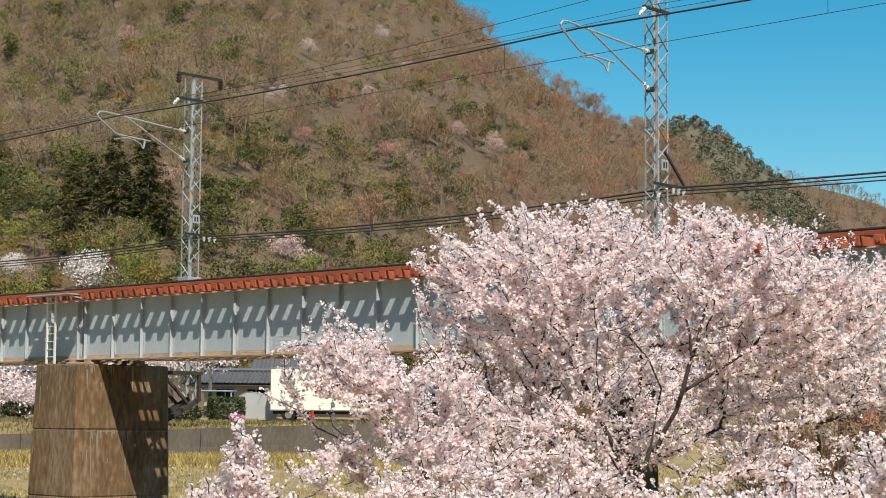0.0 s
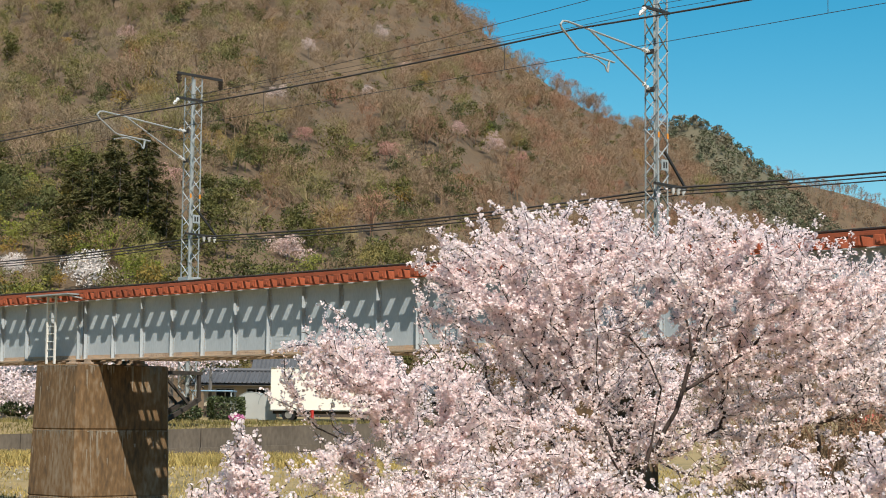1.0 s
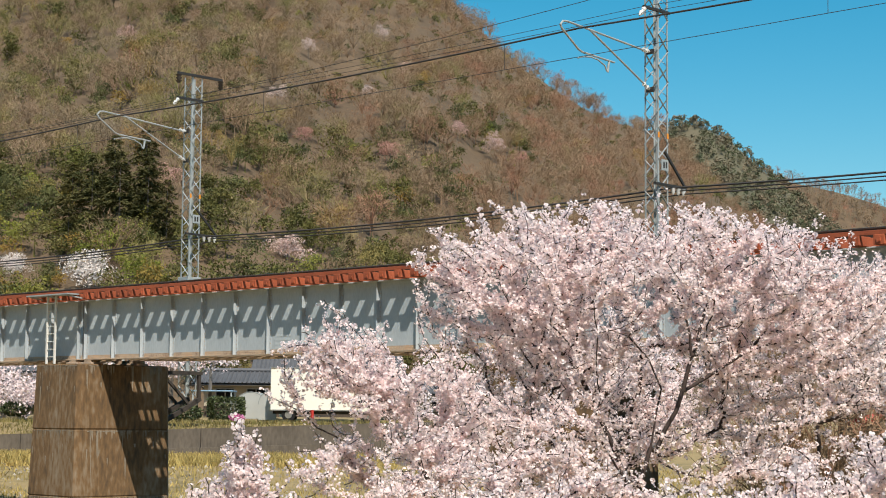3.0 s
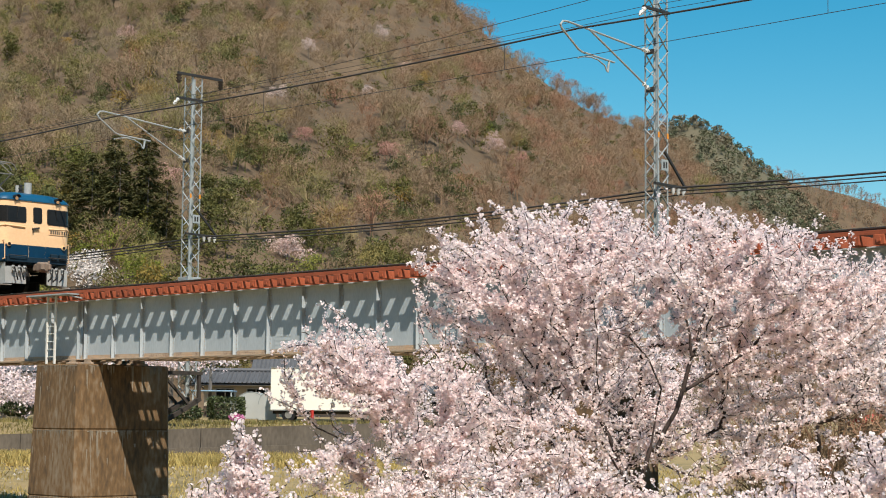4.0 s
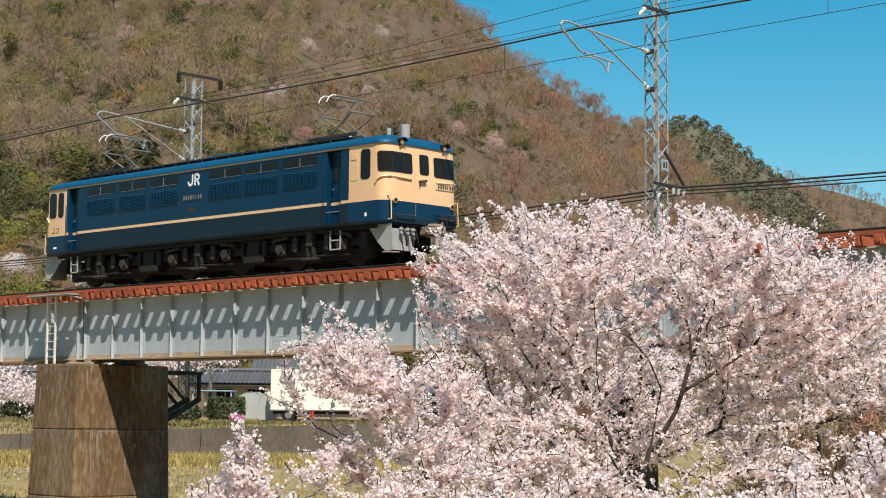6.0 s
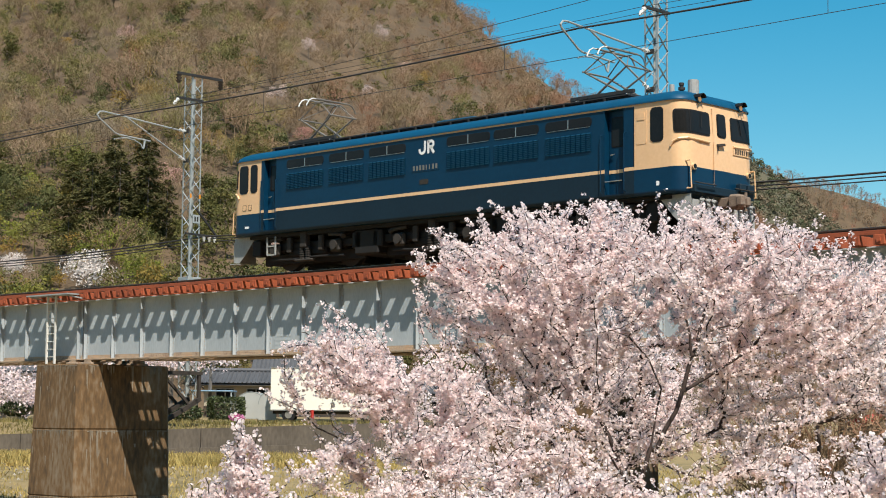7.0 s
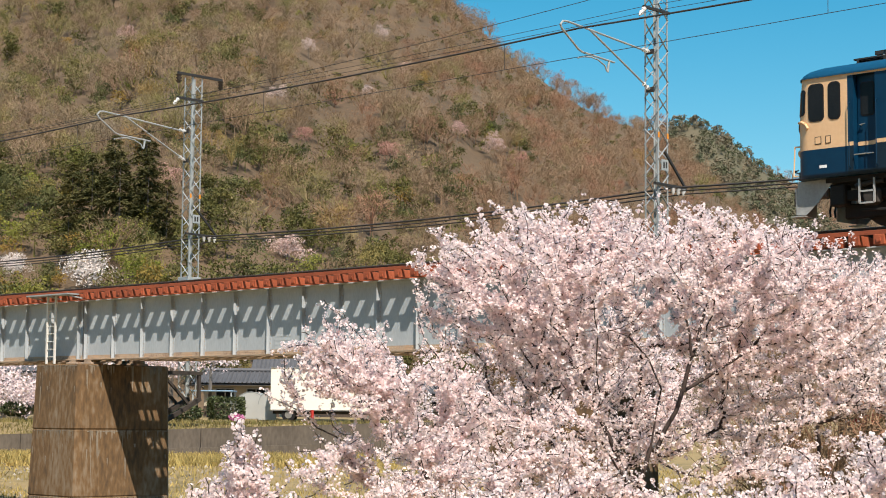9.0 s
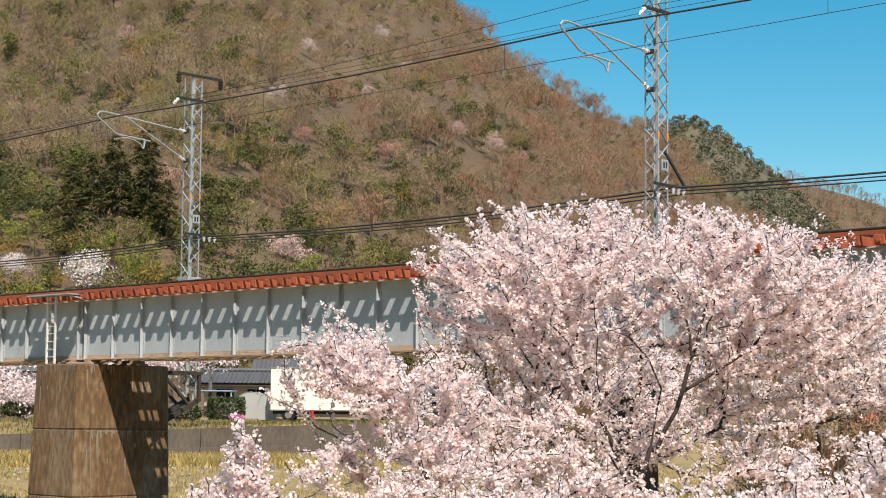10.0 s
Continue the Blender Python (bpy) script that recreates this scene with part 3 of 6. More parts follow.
def build_loco():
    t = thing("electric_locomotive", "dark blue and cream electric locomotive crossing the bridge", "locomotive", pose(-101.8, 0, 0))
    ring = outline()
    zs = [1.0, 1.10, 1.60, 1.68, 2.2, 2.6, 3.05, 3.10]
    bm = bmesh.new()
    rows = [[bm.verts.new((rake(x, z), y, z)) for x, y in ring] for z in zs]
    n = len(ring)
    for j in range(len(zs) - 1):
        for i in range(n):
            a, b = ring[i], ring[(i + 1) % n]
            xm, zm = (a[0] + b[0]) / 2, (zs[j] + zs[j + 1]) / 2
            if 1.10 < zm < 3.05 and (1.25 < xm < 1.75 or 13.25 < xm < 13.80):
                continue
            f = bm.faces.new((rows[j][i], rows[j][(i + 1) % n], rows[j + 1][(i + 1) % n], rows[j + 1][i]))
            cab = xm < 1.12 or xm > 14.10
            if zm < 1.60:
                f.material_index = 1 if not cab else 0
            elif zm < 1.68 or zm > 3.05:
                f.material_index = 2
                if not cab and zm < 3.0 and (1.12 < xm < 2.0 or 13.25 < xm < 14.1):
                    f.material_index = 2
            else:
                f.material_index = 2 if cab else 0
            f.smooth = True
    bm.faces.new(rows[0][::-1])
    body = part("body", bm, [M["blue"], M["navy"], M["cream"]], t, "dark blue body shell with cream cab ends and waist stripe")

    # roof: arched shell that rounds down at both ends
    bm = bmesh.new()
    outer = outline(0.02)
    rws = []
    for k in range(7):
        u = k / 6
        s = math.cos(u * math.pi / 2 * 0.98)
        z = 3.102 + 0.33 * math.sin(u * math.pi / 2)
        row = []
        for x, y in outer:
            mid = 0.5 * (XR + XF)
            ex = math.copysign(max(0.0, abs(x - mid) - (1 - s) * 0.9 if abs(x - mid) > 7.0 else abs(x - mid)), x - mid)
            row.append(bm.verts.new((rake(mid + ex, min(z, 3.15)), y * (0.25 + 0.75 * s) if k else y, z)))
        rws.append(row)
    n = len(outer)
    for j in range(6):
        for i in range(n):
            bm.faces.new((rws[j][i], rws[j][(i + 1) % n], rws[j + 1][(i + 1) % n], rws[j + 1][i])).smooth = True
    bm.faces.new(rws[-1])
    part("roof", bm, M["sunlit_blue"], t, "blue arched roof in a sun-brightened tone")
    # rain gutter
    bm = bmesh.new()
    g = outline(0.035)
    lo = [bm.verts.new((rake(x, 3.1), y, 3.085)) for x, y in g]
    hi = [bm.verts.new((rake(x, 3.1), y, 3.118)) for x, y in g]
    inn = [bm.verts.new((rake(x, 3.1), y, 3.118)) for x, y in outline(-0.02)]
    n = len(g)
    for i in range(n):
        bm.faces.new((lo[i], lo[(i + 1) % n], hi[(i + 1) % n], hi[i]))
        bm.faces.new((hi[i], hi[(i + 1) % n], inn[(i + 1) % n], inn[i]))
    part("rain_gutter", bm, M["sunlit_blue"], t)

    def side_panel(name, x0, x1, z0, z1, sy, out, material, r=0.05, depth=0.012, parent=None, label=""):
        """A rounded flat piece on a long side, standing proud by out."""
        bm2 = bmesh.new()
        loop = []
        for cx, cz, a0 in ((x1 - r, z1 - r, 0), (x0 + r, z1 - r, 90), (x0 + r, z0 + r, 180), (x1 - r, z0 + r, 270)):
            for k in range(5):
                a = radians(a0 + k * 22.5)
                loop.append((cx + r * math.cos(a), cz + r * math.sin(a)))
        va = [bm2.verts.new((x, sy * (HW + out), z)) for x, z in loop]
        vb = [bm2.verts.new((x, sy * (HW + out - depth), z)) for x, z in loop]
        bm2.faces.new(va if sy < 0 else va[::-1])
        m2 = len(loop)
        for i in range(m2):
            bm2.faces.new((va[i], vb[i], vb[(i + 1) % m2], va[(i + 1) % m2]))
        return part(name, bm2, material, parent or t, label)

    for sy in (-1, 1):
        # clerestory windows and louvres
        for x0, x1 in ((2.19, 3.68), (3.90, 5.24), (5.44, 6.79), (8.24, 9.70), (9.82, 11.26), (11.47, 12.87)):
            w = side_panel("side_window", x0, x1, 2.735, 2.965, sy, 0.010, M["gasket"], 0.09)
            rim = 0.022
            xm = (x0 + x1) / 2
            side_panel("pane", x0 + rim, xm - 0.012, 2.757, 2.943, sy, 0.014, M["pane"], 0.06, parent=w)
            side_panel("pane", xm + 0.012, x1 - rim, 2.757, 2.943, sy, 0.014, M["pane"], 0.06, parent=w)
            side_panel("mullion", xm - 0.012, xm + 0.012, 2.740, 2.960, sy, 0.018, M["alu"], 0.004, parent=w)
            side_panel("bright_trim", x0 + 0.05, x1 - 0.05, 2.729, 2.737, sy, 0.014, M["alu"], 0.003, parent=w)
            lou = side_panel("louvre_panel", x0, x1, 2.14, 2.62, sy, 0.004, M["blue"], 0.01, label="dark blue ventilation louvre panel")
            b2 = bmesh.new()
            ncol = 9
            cw = (x1 - x0) / ncol
            for c in range(ncol):
                for r in range(10):
                    z = 2.165 + r * 0.044
                    xa, xb = x0 + c * cw + 0.018, x0 + (c + 1) * cw - 0.018
                    v = [b2.verts.new(q) for q in ((xa, sy * (HW + 0.005), z + 0.030), (xb, sy * (HW + 0.005), z + 0.030), (xb, sy * (HW + 0.034), z + 0.006), (xa, sy * (HW + 0.034), z + 0.006),
                                                   (xa, sy * (HW + 0.005), z), (xb, sy * (HW + 0.005), z))]
                    b2.faces.new((v[0], v[3], v[2], v[1]) if sy > 0 else (v[0], v[1], v[2], v[3]))
                    b2.faces.new((v[3], v[4], v[5], v[2]) if sy > 0 else (v[3], v[2], v[5], v[4]))
            # slats take the lighter blue to carry sunlight on their tops
            tagged(part("slat", b2, M["sunlit_blue"], lou), kind="stuff")
        # crew doors, set back in the body side
        for x0, x1 in ((1.25, 1.75), (13.25, 13.80)):
            b2 = bmesh.new()
            ya, yb = sy * HW, sy * (HW - 0.17)
            c = [b2.verts.new(q) for q in ((x0, ya, 1.10), (x1, ya, 1.10), (x1, ya, 3.05), (x0, ya, 3.05), (x0, yb, 1.10), (x1, yb, 1.10), (x1, yb, 3.05), (x0, yb, 3.05))]
            for f in ((0, 1, 5, 4), (1, 2, 6, 5), (2, 3, 7, 6), (3, 0, 4, 7), (4, 5, 6, 7)):
                b2.faces.new([c[k] for k in f])
            part("door_recess", b2, M["blue"], t)
            d = side_panel("crew_door", x0 + 0.02, x1 - 0.02, 1.42, 3.02, sy, -0.15, M["blue"], 0.05, label="dark blue crew door in a recess")
            side_panel("window", x0 + 0.09, x1 - 0.09, 2.20, 2.90, sy, -0.142, M["gasket"], 0.06, parent=d)
            side_panel("pane", x0 + 0.115, x1 - 0.115, 2.225, 2.875, sy, -0.136, M["pane"], 0.05, parent=d)
            side_panel("waist_stripe", x0 + 0.02, x1 - 0.02, 1.60, 1.68, sy, -0.144, M["cream"], 0.005, parent=d)
            b2 = bmesh.new()
            rod(b2, (x0 + 0.09, sy * (HW - 0.10), 2.02), (x0 + 0.20, sy * (HW - 0.10), 2.04), 0.012)
            rod(b2, (x0 + 0.10, sy * (HW - 0.15), 2.02), (x0 + 0.10, sy * (HW - 0.10), 2.02), 0.012)
            part("handle", b2, M["alu"], d)
            for x in (x0 - 0.07, x1 + 0.05):
                b2 = bmesh.new()
                tube(b2, [(x, sy * HW, 2.50), (x, sy * (HW + 0.06), 2.47), (x, sy * (HW + 0.06), 1.17), (x, sy * HW, 1.14)], 0.011, 6)
                part("handrail", b2, M["blue"], t)
            b2 = bmesh.new()
            rod(b2, (x0 + 0.03, sy * (HW + 0.03), 1.40), (x1 - 0.03, sy * (HW + 0.03), 1.40), 0.014)
            part("door_sill", b2, M["alu"], t)
            # step frame hung below
            b2 = bmesh.new()
            xa, xb = x0 + 0.06, x1 - 0.10
            for a, b in (((xa, 0.92), (xa, 0.42)), ((xb, 0.92), (xb, 0.42)), ((xa, 0.42), (xb, 0.42)), ((xa, 0.66), (xb, 0.66))):
                bar(b2, (a[0], sy * 1.30, a[1]), (b[0], sy * 1.30, b[1]), 0.035, 0.035)
            part("step", b2, M["skirt"], t)
        # cab side windows
        for x0, x1 in ((0.20, 0.57), (0.67, 0.96), (14.56, 14.92)):
            w = side_panel("cab_window", x0, x1, 2.18, 2.97, sy, 0.010, M["gasket"], 0.10)
            side_panel("pane", x0 + 0.028, x1 - 0.028, 2.21, 2.94, sy, 0.014, M["pane"], 0.075, parent=w)
        w = side_panel("cab_panel", 14.16, 14.46, 2.17, 2.97, sy, 0.008, M["cream"], 0.06, label="recessed cream side panel")
        side_panel("blind", 14.20, 14.40, 2.72, 2.88, sy, 0.020, M["cream"], 0.01, parent=w)
        side_panel("edge", 14.085, 14.105, 1.68, 3.0, sy, 0.006, M["gasket"], 0.004)
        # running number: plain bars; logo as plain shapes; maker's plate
        pl = side_panel("nameplate", 7.02, 7.97, 2.185, 2.375, sy, 0.008, M["blue"], 0.01, label="dark blue plate with pale raised bars")
        for k in range(8):
            x = 7.07 + k * 0.113
            side_panel("raised_bar", x, x + (0.058 if k not in (4, 5) else 0.028), 2.22, 2.345, sy, 0.016, M["panto"], 0.006, parent=pl)
        side_panel("maker_plate", 7.30, 7.60, 1.86, 1.98, sy, 0.008, M["dusty"], 0.01, label="small worn maker's plate")
        # railway mark drawn as two plain white shapes, a hooked one and one with a bowl
        flip = -sy
        lg = bmesh.new()
        cx, cz, y = 7.55, 2.79, sy * (HW + 0.005)

        def strip(pts, w):
            """A flat band of even width along a line on the body side."""
            ends = []
            for k, (px, pz) in enumerate(pts):
                a, b = pts[max(0, k - 1)], pts[min(len(pts) - 1, k + 1)]
                d = Vector((b[0] - a[0], b[1] - a[1])).normalized() * (w / 2)
                ends.append([lg.verts.new((cx + flip * (px + o * -d.y), y, cz + pz + o * d.x)) for o in (1, -1)])
            for p, q in zip(ends[:-1], ends[1:]):
                lg.faces.new((p[0], p[1], q[1], q[0]))
        strip([(-0.07, 0.17), (-0.07, -0.04), (-0.09, -0.11), (-0.14, -0.14), (-0.20, -0.14), (-0.25, -0.10), (-0.265, -0.03)], 0.075)
        strip([(0.05, -0.165), (0.05, 0.165)], 0.075)
        strip([(0.03, 0.14), (0.18, 0.14), (0.225, 0.105), (0.225, 0.04), (0.18, 0.0), (0.07, 0.0)], 0.075)
        strip([(0.14, -0.01), (0.245, -0.165)], 0.08)
        part("painted_mark", lg, M["logo"], t, "white painted geometric mark")
        for x0, x1 in ((0.35, 0.50), (0.60, 0.72)):
            w = side_panel("class_plate", x0, x1, 1.70, 1.86, sy, 0.008, M["gasket"], 0.008)
            side_panel("face", x0 + 0.015, x1 - 0.015, 1.715, 1.845, sy, 0.012, M["cream"], 0.006, parent=w)
        side_panel("data_marking", 14.72, 14.80, 1.20, 1.30, sy, 0.004, M["logo"], 0.004)
        side_panel("data_marking", 0.45, 0.62, 1.20, 1.26, sy, 0.004, M["logo"], 0.004)

    # end faces
    for end in (1, -1):
        mid = 0.5 * (XR + XF)

        def P(u, z, out=0.0):
            """A point on the end face: u is the way along its plan outline from the centre line, wrapping round the corners."""
            flat = HW - RC
            su = math.copysign(1, u) if u else 1
            au = abs(u)
            if au <= flat:
                x, y, nx, ny = XF, au, 1.0, 0.0
            else:
                a = min((au - flat) / RC, math.pi / 2)
                x, y = XF - RC + RC * math.cos(a), flat + RC * math.sin(a)
                nx, ny = math.cos(a), math.sin(a)
                rest = (au - flat) - RC * math.pi / 2
                if rest > 0:
                    x -= rest
            x, y = rake(x, z) + out * nx, (y + out * ny) * su
            return Vector((x if end > 0 else 2 * mid - x, y * end, z))

        def patch(name, u0, u1, z0, z1, out, material, r=0.07, parent=None, label="", nn=16):
            b2 = bmesh.new()
            cols = []
            us = sorted({u0 + (u1 - u0) * k / nn for k in range(nn + 1)} | {u0 + r * (1 - math.cos(radians(q))) for q in (15, 35, 60)} | {u1 - r * (1 - math.cos(radians(q))) for q in (15, 35, 60)})
            for u in us:
                e = min(u - u0, u1 - u)
                cut = r - math.sqrt(max(0.0, r * r - (r - e) ** 2)) if e < r else 0.0
                cols.append([b2.verts.new(P(u, z, out)) for z in (z0 + cut, z0 + (z1 - z0) * 0.5, z1 - cut)] + [b2.verts.new(P(u, z, out - 0.012)) for z in (z0 + cut, z1 - cut)])
            for a, b in zip(cols[:-1], cols[1:]):
                b2.faces.new((a[0], b[0], b[1], a[1]))
                b2.faces.new((a[1], b[1], b[2], a[2]))
                b2.faces.new((a[3], b[3], b[0], a[0]))
                b2.faces.new((a[2], b[2], b[4], a[4]))
            for f in b2.faces:
                f.smooth = False
            return part(name, b2, material, parent or t, label)

        for s in (-1, 1):
            a, b = sorted((s * 0.40, s * 1.52))
            w = patch("windscreen", a, b, 2.34, 2.88, 0.012, M["gasket"], 0.08)
            patch("pane", a + 0.035, b - 0.035, 2.375, 2.845, 0.017, M["pane"], 0.06, w)
            c = s * 1.13
            patch("pillar", c - 0.012, c + 0.012, 2.35, 2.87, 0.022, M["gasket"], 0.004, w, nn=2)
            b2 = bmesh.new()
            rod(b2, P(s * 0.72, 2.86, 0.04), P(s * 0.78, 2.50, 0.035), 0.008, n=5)
            part("wiper", b2, M["gasket"], w)
            # moulding below the windscreen
            b2 = bmesh.new()
            tube(b2, [P(s * 0.46, 2.20, 0.015), P(s * 0.9, 2.215, 0.02), P(s * 1.2, 2.23, 0.02), P(s * 1.42, 2.21, 0.02), P(s * 1.54, 2.15, 0.015), P(s * 1.60, 2.05, 0.01)], 0.028, 8)
            part("moulding", b2, M["cream"], t)
            # head lamp with its hood
            c = P(s * 0.80, 3.14, -0.10)
            b2 = bmesh.new()
            rod(b2, c, c + Vector((end * 0.16, 0, 0)), 0.085, n=16)
            hl = part("headlight", b2, M["sunlit_blue"], t, "round headlight under a black hood")
            b2 = bmesh.new()
            rod(b2, c + Vector((end * 0.162, 0, 0)), c + Vector((end * 0.172, 0, 0)), 0.058, n=16)
            part("lens", b2, M["lens"], hl)
            b2 = bmesh.new()
            for k in range(7):
                a0, a1 = radians(10 + k * 160 / 7), radians(10 + (k + 1) * 160 / 7)
                v = [b2.verts.new(c + Vector((end * xx, 0.105 * math.cos(q), 0.105 * math.sin(q) + 0.01))) for xx, q in ((0.06, a0), (0.27, a0), (0.27, a1), (0.06, a1))]
                b2.faces.new(v)
            ob = part("hood", b2, M["gasket"], hl)
            md = ob.modifiers.new("thick", "SOLIDIFY")
            md.thickness = 0.012
            # tail lamp, grab iron, jumper box
            c = P(s * 1.06, 1.60, 0.0)
            b2 = bmesh.new()
            rod(b2, c, c + Vector((end * 0.05, 0, 0)), 0.075, n=14)
            tl = part("tail_lamp", b2, M["cream"], t)
            b2 = bmesh.new()
            rod(b2, c + Vector((end * 0.051, 0, 0)), c + Vector((end * 0.06, 0, 0)), 0.055, n=14)
            part("lens", b2, M["pane"], tl)
            c = P(s * 1.26, 1.1, 0.0)
            b2 = bmesh.new()
            o = Vector((end * 0.16, 0, 0))
            tube(b2, [P(s * 1.26, 1.72, 0.0), P(s * 1.26, 1.72, 0.0) + o * 0.8, c + o, c + o * 0.2], 0.016, 6)
            part("grab_iron", b2, M["cream"], t)
            # snow plough side plate
            y = s * 1.20
            b2 = bmesh.new()
            prof = [(14.62, 0.985), (15.50, 0.985), (15.56, 0.30), (15.30, 0.28), (15.02, 0.52)]
            va = [b2.verts.new(((x if end > 0 else 2 * mid - x), y, z)) for x, z in prof]
            vb = [b2.verts.new(((x if end > 0 else 2 * mid - x), y - s * 0.02, z)) for x, z in prof]
            b2.faces.new(va)
            b2.faces.new(vb[::-1])
            for i in range(5):
                b2.faces.new((va[i], va[(i + 1) % 5], vb[(i + 1) % 5], vb[i]))
            part("plough_cheek", b2, M["skirt"], t, "dusty grey plough plate")
            b2 = bmesh.new()
            xa = 15.55 if end > 0 else 2 * mid - 15.55
            box(b2, xa - 0.012, xa + 0.012, *sorted((s * 0.40, s * 1.20)), 0.30, 0.86, 0.004)
            part("plough_front", b2, M["skirt"], t, "dusty grey plough plate")
            b2 = bmesh.new()
            xs2 = 15.45 if end > 0 else 2 * mid - 15.45
            box(b2, xs2 - 0.16, xs2 + 0.16, *sorted((s * 0.98, s * 1.30)), 0.24, 0.262)
            part("shunter_step", b2, M["skirt"], t)
            # brake hoses and cocks
            for k, yy in enumerate((0.52, 0.72, 0.95)):
                xh = 15.62 if end > 0 else 2 * mid - 15.62
                b2 = bmesh.new()
                tube(b2, [(xh, s * yy, 0.92), (xh + end * 0.10, s * yy, 0.80), (xh + end * 0.14, s * (yy - 0.06), 0.55), (xh + end * 0.06, s * (yy - 0.16), 0.42)], 0.024, 7)
                part("brake_hose", b2, M["under"], t)
                b2 = bmesh.new()
                rod(b2, (xh - end * 0.02, s * yy, 0.86), (xh + end * 0.08, s * yy, 0.82), 0.05, n=8)
                rod(b2, (xh + end * 0.02, s * (yy + 0.05), 0.76), (xh + end * 0.06, s * (yy - 0.05), 0.70), 0.035, n=8)
                part("cock", b2, M["skirt"], t)
        # gangway door, number bars, lower apron
        d = patch("end_door", -0.30, 0.34, 1.14, 3.02, 0.018, M["cream"], 0.03, label="cream gangway door with a blue foot", nn=4)
        patch("door_foot", -0.295, 0.335, 1.145, 1.60, 0.024, M["blue"], 0.01, d, nn=3)
        w = patch("window", -0.15, 0.20, 2.36, 2.90, 0.026, M["gasket"], 0.08, d, nn=6)
        patch("pane", -0.12, 0.17, 2.39, 2.87, 0.036, M["pane"], 0.06, d, nn=6)
        b2 = bmesh.new()
        bar(b2, P(-0.20, 2.16, 0.05), P(0.06, 2.20, 0.06), 0.05, 0.06)
        bar(b2, P(-0.17, 2.14, 0.05), P(-0.17, 2.04, 0.05), 0.03, 0.03)
        part("latch", b2, M["dusty"], d)
        pl = patch("nameplate", 0.46, 1.26, 2.02, 2.19, 0.020, M["cream"], 0.01, nn=4, label="cream plate with raised bars")
        for k in range(8):
            u = 0.52 + k * 0.088
            patch("raised_bar", u, u + (0.055 if k != 4 else 0.03), 2.05, 2.16, 0.028, M["dusty"], 0.006, pl, nn=2)
        b2 = bmesh.new()
        xa = XF + 0.005 if end > 0 else 2 * mid - XF - 0.005
        box(b2, xa - 0.02, xa + 0.10, -1.15, 1.15, 1.02, 1.20, 0.01)
        part("buffer_beam", b2, M["navy"], t)
        b2 = bmesh.new()
        xa = XF + 0.06 if end > 0 else 2 * mid - XF - 0.06
        tube(b2, [(xa, -1.1, 1.25), (xa + end * 0.12, -1.1, 1.22), (xa + end * 0.12, -0.45, 1.22), (xa, -0.45, 1.25)], 0.014, 6)
        tube(b2, [(xa, 1.1, 1.25), (xa + end * 0.12, 1.1, 1.22), (xa + end * 0.12, 0.45, 1.22), (xa, 0.45, 1.25)], 0.014, 6)
        part("shunter_rail", b2, M["dusty"], t)
        for yy in (0.62, 0.95):
            b2 = boxm(xa - 0.02, xa + end * 0.12, yy - 0.12, yy + 0.12, 1.16, 1.36, 0.02)
            part("jumper_socket", b2, M["navy"], t)
        # coupler
        b2 = bmesh.new()
        xa = 15.45 if end > 0 else 2 * mid - 15.45
        box(b2, *sorted((xa, xa + end * 0.35)), -0.10, 0.10, 0.76, 0.98, 0.02)
        box(b2, *sorted((xa + end * 0.33, xa + end * 0.62)), -0.20, 0.17, 0.70, 1.03, 0.05)
        box(b2, *sorted((xa + end * 0.55, xa + end * 0.74)), -0.22, -0.06, 0.74, 1.0, 0.04)
        box(b2, *sorted((xa + end * 0.55, xa + end * 0.70)), 0.08, 0.20, 0.76, 0.97, 0.03)
        rod(b2, (xa + end * 0.60, 0.13, 0.66), (xa + end * 0.60, 0.13, 1.08), 0.035, n=8)
        part("coupler", b2, M["coupler"], t, "rusty cast knuckle coupler")

    # roof gear: walkways, equipment covers, horns
    for s in (-1, 1):
        for k in range(3):
            y = s * (0.62 + k * 0.13)
            part("walkway_plank", boxm(1.0, 13.55, y - 0.055, y + 0.055, 3.45, 3.48), M["roofgear"], t)
        b2 = bmesh.new()
        for x in np.arange(1.1, 13.5, 0.62):
            box(b2, x - 0.02, x + 0.02, min(s * 0.5, s * 0.95), max(s * 0.5, s * 0.95), 3.30, 3.45)
        tagged(part("walkway_post", b2, M["roofgear"], t), kind="stuff")
    for x0, x1, h in ((4.0, 6.9, 3.56), (7.15, 8.4, 3.59), (8.7, 11.0, 3.56)):
        b2 = bmesh.new()
        box(b2, x0, x1, -0.58, 0.58, 3.38, h - 0.09)
        c = part("roof_cover", b2, M["roofgear"], t)
        part("lid", boxm(x0 - 0.04, x1 + 0.04, -0.64, 0.64, h - 0.088, h, 0.03), M["sunlit_blue"], c, "blue lid")
    for x, y, r, h, m2 in ((14.62, 0.15, 0.13, 0.36, M["skirt"]), (14.05, 0.1, 0.06, 0.32, M["skirt"]), (1.0, 0.1, 0.05, 0.2, M["skirt"])):
        b2 = bmesh.new()
        rod(b2, (x, y, 3.40), (x, y, 3.44 + h), r, n=16)
        rod(b2, (x, y, 3.44 + h), (x, y, 3.455 + h), r * 0.9, n=16)
        part("vent_pot", b2, m2, t, "grey cylindrical vent")
    b2 = bmesh.new()
    for z, r in ((3.44, 0.05), (3.50, 0.09), (3.57, 0.05), (3.63, 0.08), (3.69, 0.045), (3.74, 0.06)):
        rod(b2, (14.36, 0.05, z - 0.03), (14.36, 0.05, z + 0.03), r, n=12)
    part("horn", b2, M["roofgear"], t)
